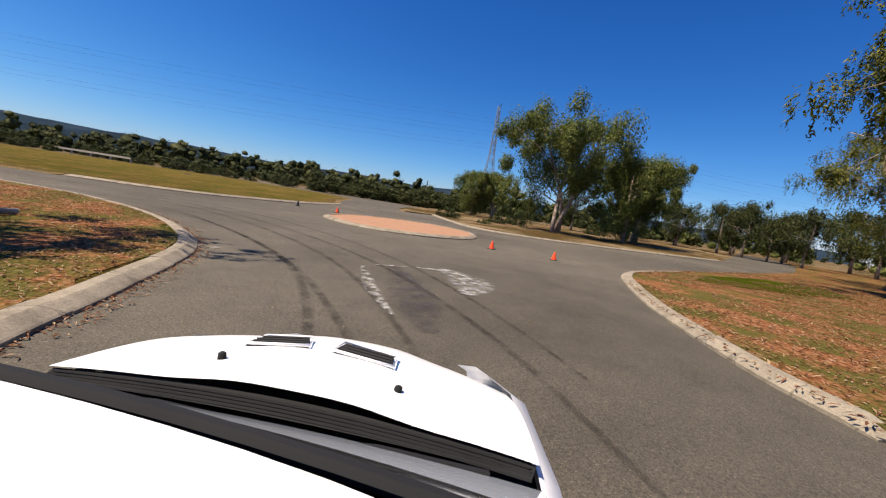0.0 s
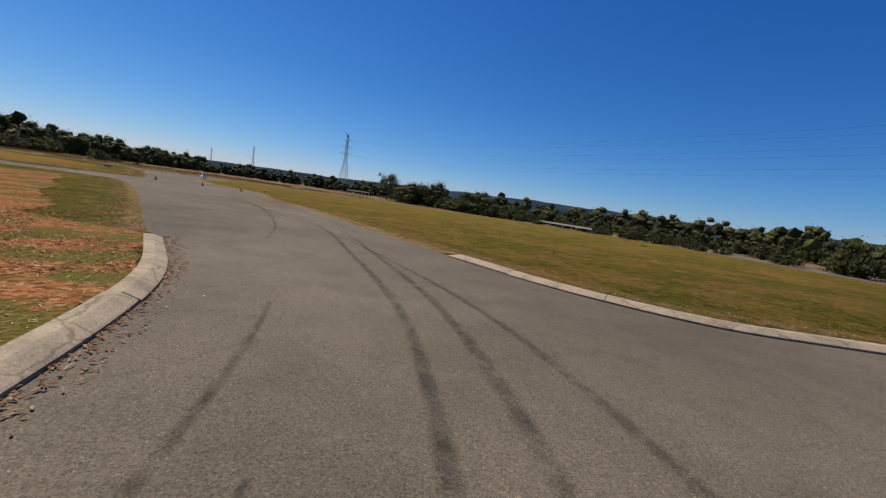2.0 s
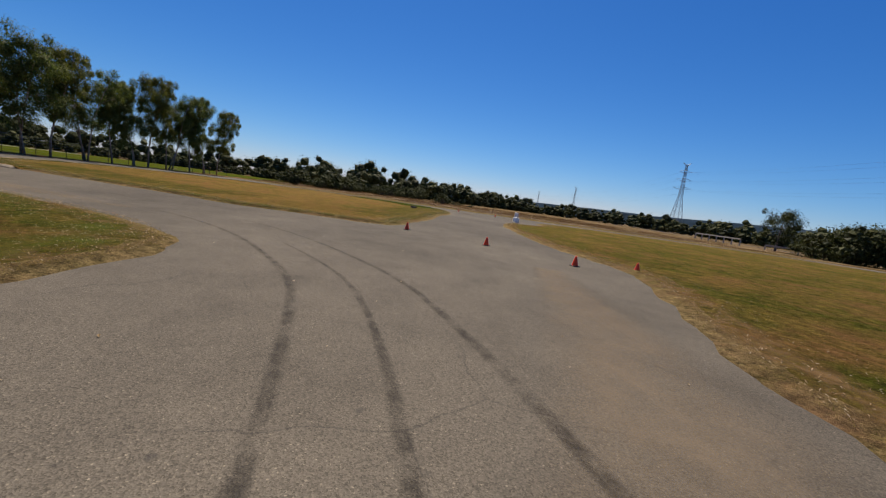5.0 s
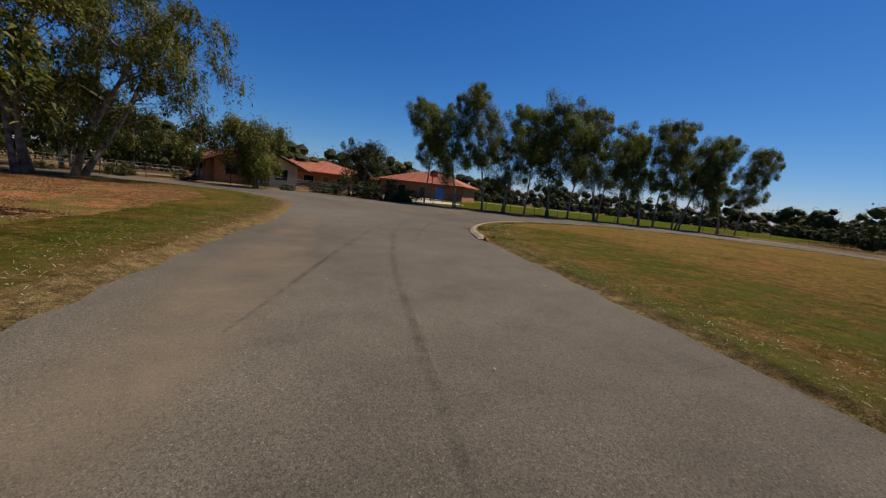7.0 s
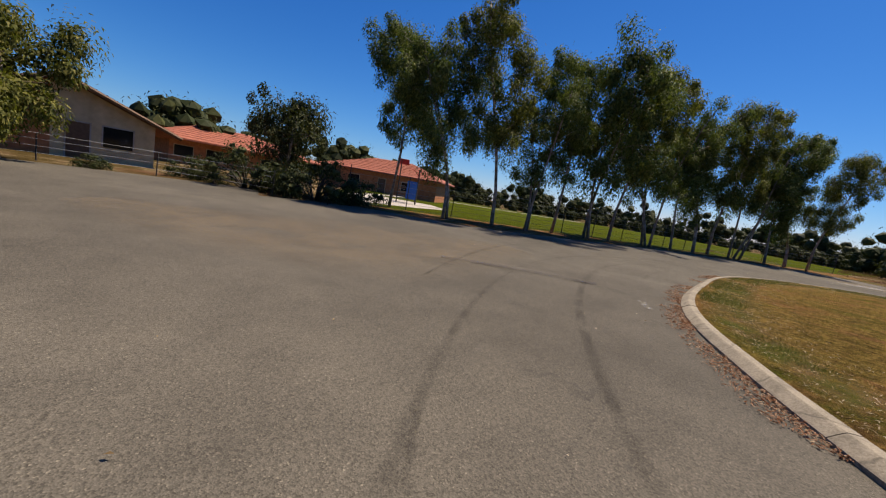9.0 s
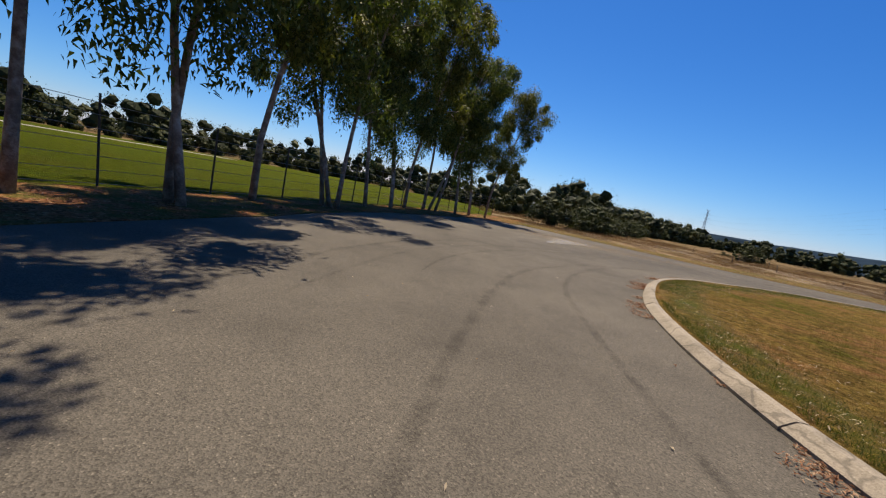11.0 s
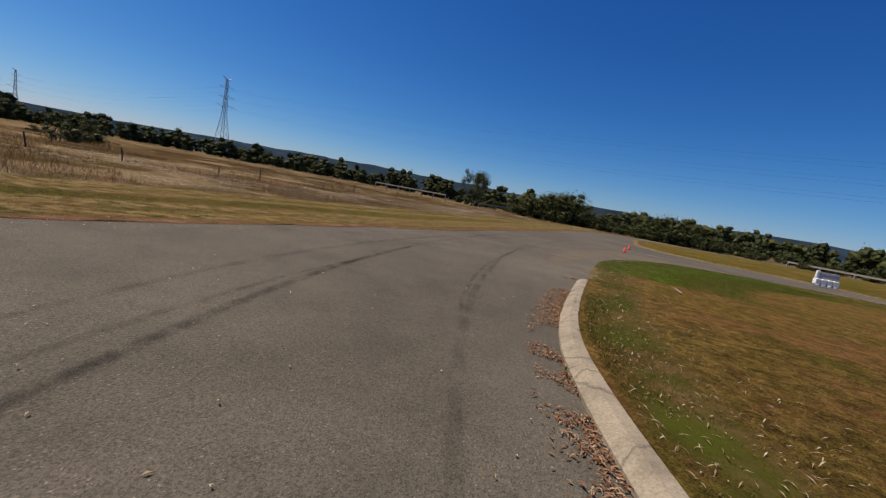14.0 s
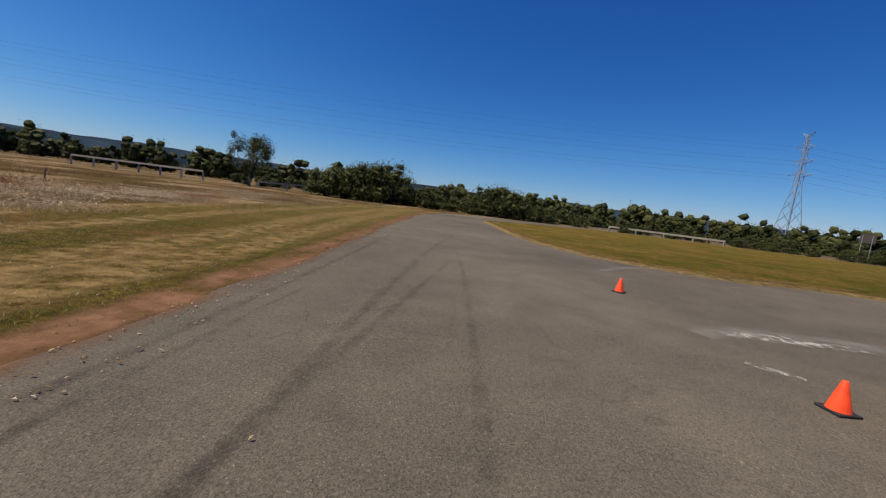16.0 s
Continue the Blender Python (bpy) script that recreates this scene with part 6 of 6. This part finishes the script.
# front wings, sides and tail in one shell
for s in (-1, 1):
    rings = []
    for y, z_top, z_mid, wide in ((1.55, 0.54, 0.42, 0.60), (1.40, 0.62, 0.46, 0.72), (1.1, 0.70, 0.5, 0.80), (0.6, 0.88, 0.6, 0.85), (0.0, 0.955, 0.62, 0.87), (-0.8, 0.97, 0.62, 0.87), (-1.8, 0.98, 0.62, 0.87), (-2.4, 0.97, 0.60, 0.84), (-2.65, 0.9, 0.55, 0.74)):
        rings.append([(s * (wide - 0.10), y, z_top + 0.015), (s * (wide - 0.03), y, z_top - 0.02), (s * wide, y, z_mid), (s * (wide - 0.02), y, 0.30), (s * (wide - 0.12), y, 0.20)])
    loft("body_side", rings if s > 0 else [r[::-1] for r in rings], PAINT, car, "white body side")
rings = []
for z, y, w in ((0.20, 1.56, 0.70), (0.40, 1.66, 0.72), (0.52, 1.60, 0.68), (0.62, 1.34, 0.66), (0.70, 1.06, 0.68)):
    rings.append([(v * w, y - 0.20 * v * v, z) for v in (-1, -0.75, -0.5, -0.25, 0, 0.25, 0.5, 0.75, 1)])
loft("front_bumper", rings, PAINT, car, "white bumper")
bm = bmesh.new()
box(bm, -0.45, 0.45, 1.60, 1.68, 0.26, 0.42, 0.02)
part("grille", bm, TRIM, car, "black grille")
for s in (-1, 1):
    bm = bmesh.new()
    bmesh.ops.create_uvsphere(bm, u_segments=16, v_segments=10, radius=1, matrix=pose(s * 0.54, 1.46, 0.40, 0, 0, -s * 25) @ Matrix.Diagonal((0.14, 0.12, 0.06, 1)))
    part("headlight", bm, CHROME, car, "clear headlight", True)
# cowl, wipers and windscreen
rings = [[(v * 0.76, 0.03 - 0.05 * v * v, 1.025 - 0.02 * v * v) for v in np.linspace(-1, 1, 17)], [(v * 0.74, -0.035 - 0.04 * v * v, 0.998) for v in np.linspace(-1, 1, 17)]]
# black plate added so that the gap behind the bonnet stays dark
bm = bmesh.new()
box(bm, -0.78, 0.78, -0.7, 0.3, 0.86, 0.93, 0.02)
part("gap_plate", bm, TRIM, car, "black plate filling the gap behind the bonnet")
cowl = loft("cowl", rings, TRIM, car, "black slatted cowl under the windscreen")
for k in range(4):
    vv, ff = [], []
    tube(vv, ff, [(v * 0.74, 0.01 - 0.012 * k - 0.048 * v * v, 1.020 - 0.005 * k - 0.012 * v * v) for v in np.linspace(-1, 1, 13)], [0.005] * 13, 4)
    mesh_object("slat", vv, ff, TRIM, cowl)
for x0, x1 in ((-0.62, 0.0), (0.02, 0.62)):
    vv, ff = [], []
    tube(vv, ff, [(x0, -0.16, 1.02), ((x0 + x1) / 2, -0.14, 1.045), (x1, -0.10, 1.0)], [0.010, 0.012, 0.016], 6)
    mesh_object("wiper", vv, ff, TRIM, car)
# lower pane takes the painted pale reflection, upper pane the dark tint
for name, lo, hi, mat, label in (("windscreen", 0.0, 0.72, SCREEN, "windscreen with its pale reflection in the colour"), ("upper_windscreen", 0.72, 1.0, GLASS_DARK, "dark upper windscreen")):
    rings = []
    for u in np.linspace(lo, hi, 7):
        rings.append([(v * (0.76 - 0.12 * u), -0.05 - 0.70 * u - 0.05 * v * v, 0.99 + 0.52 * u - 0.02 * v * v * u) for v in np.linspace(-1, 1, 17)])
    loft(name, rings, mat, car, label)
vv, ff = [], []
tube(vv, ff, [(v * 0.64, -0.745 - 0.05 * v * v, 1.510 - 0.02 * v * v) for v in np.linspace(-1, 1, 17)], [0.010] * 17, 6)
mesh_object("screen_seal", vv, ff, TRIM, car)
# roof, pillars, side and rear glass
rings = []
for y, z, w in ((-0.76, 1.515, 0.64), (-0.95, 1.532, 0.64), (-1.4, 1.552, 0.63), (-1.9, 1.55, 0.60), (-2.2, 1.49, 0.57)):
    rings.append([(v * w, y - 0.06 * v * v * (1 if y > -0.9 else 0.4), z - 0.025 * v * v - 0.02 * v ** 8) for v in np.linspace(-1, 1, 17)])
loft("roof", rings, PAINT, car, "white roof")
for s in (-1, 1):
    side = [[(s * 0.60, y, z), (s * 0.80, yb, 0.965)] for y, z, yb in ((-0.85, 1.49, -0.20), (-1.4, 1.48, -1.2), (-1.9, 1.46, -2.0), (-2.2, 1.42, -2.35))]
    loft("side_window", side, GLASS_DARK, car, "dark side window")
    for y, yb, z in ((-0.83, -0.18, 1.50), (-1.45, -1.35, 1.49), (-2.2, -2.36, 1.43)):
        vv, ff = [], []
        tube(vv, ff, [(s * 0.60, y, z), (s * 0.72, (y + yb) / 2, (z + 0.98) / 2), (s * 0.815, yb, 0.96)], [0.035, 0.035, 0.04], 6)
        mesh_object("pillar", vv, ff, PAINT, car)
    bm = bmesh.new()
    bmesh.ops.create_uvsphere(bm, u_segments=14, v_segments=8, radius=1, matrix=pose(s * 0.96, -0.32, 1.02) @ Matrix.Diagonal((0.11, 0.07, 0.075, 1)))
    part("wing_mirror", bm, PAINT, car, "white wing mirror", True)
loft("rear_window", [[(v * 0.57, -2.2 - 0.05 * v * v, 1.485 - 0.04 * v * v) for v in (-1, -0.5, 0, 0.5, 1)], [(v * 0.70, -2.58, 0.98) for v in (-1, -0.5, 0, 0.5, 1)]], GLASS_DARK, car)
loft("tailgate", [[(v * 0.70, -2.58, 0.98) for v in (-1, 0, 1)], [(v * 0.74, -2.68, 0.7) for v in (-1, 0, 1)], [(v * 0.74, -2.64, 0.25) for v in (-1, 0, 1)]], PAINT, car)
for x in (-0.76, 0.76):
    for y in (0.92, -1.72):
        wheel = new("wheel")
        wheel.parent = car
        n, prof = 28, [(0.19, -0.085), (0.285, -0.095), (0.31, -0.07), (0.315, 0), (0.31, 0.07), (0.285, 0.095), (0.19, 0.085)]
        vv = [(h, r * math.cos(2 * math.pi * k / n), r * math.sin(2 * math.pi * k / n)) for r, h in prof for k in range(n)]
        ff = [(i * n + k, i * n + (k + 1) % n, (i + 1) * n + (k + 1) % n, (i + 1) * n + k) for i in range(len(prof) - 1) for k in range(n)]
        mesh_object("tyre", vv, ff, BLACK, wheel, True)
        bm = bmesh.new()
        bmesh.ops.create_cone(bm, cap_ends=True, segments=28, radius1=0.2, radius2=0.2, depth=0.14, matrix=Matrix.Rotation(radians(90), 4, "Y"))
        part("rim", bm, CHROME, wheel)
        wheel.matrix_basis = pose(x, y, 0.315)
x0, y0, yaw0 = PATH[0][1], PATH[0][2], PATH[0][4] - 5.6
c, s = math.cos(radians(yaw0)), math.sin(radians(yaw0))
lx, ly = 0.485, -1.065
car.matrix_basis = pose(x0 - (lx * c - ly * s), y0 - (lx * s + ly * c), 0, 0, 0, yaw0) @ Matrix.Diagonal((1, 1, 0.92, 1))
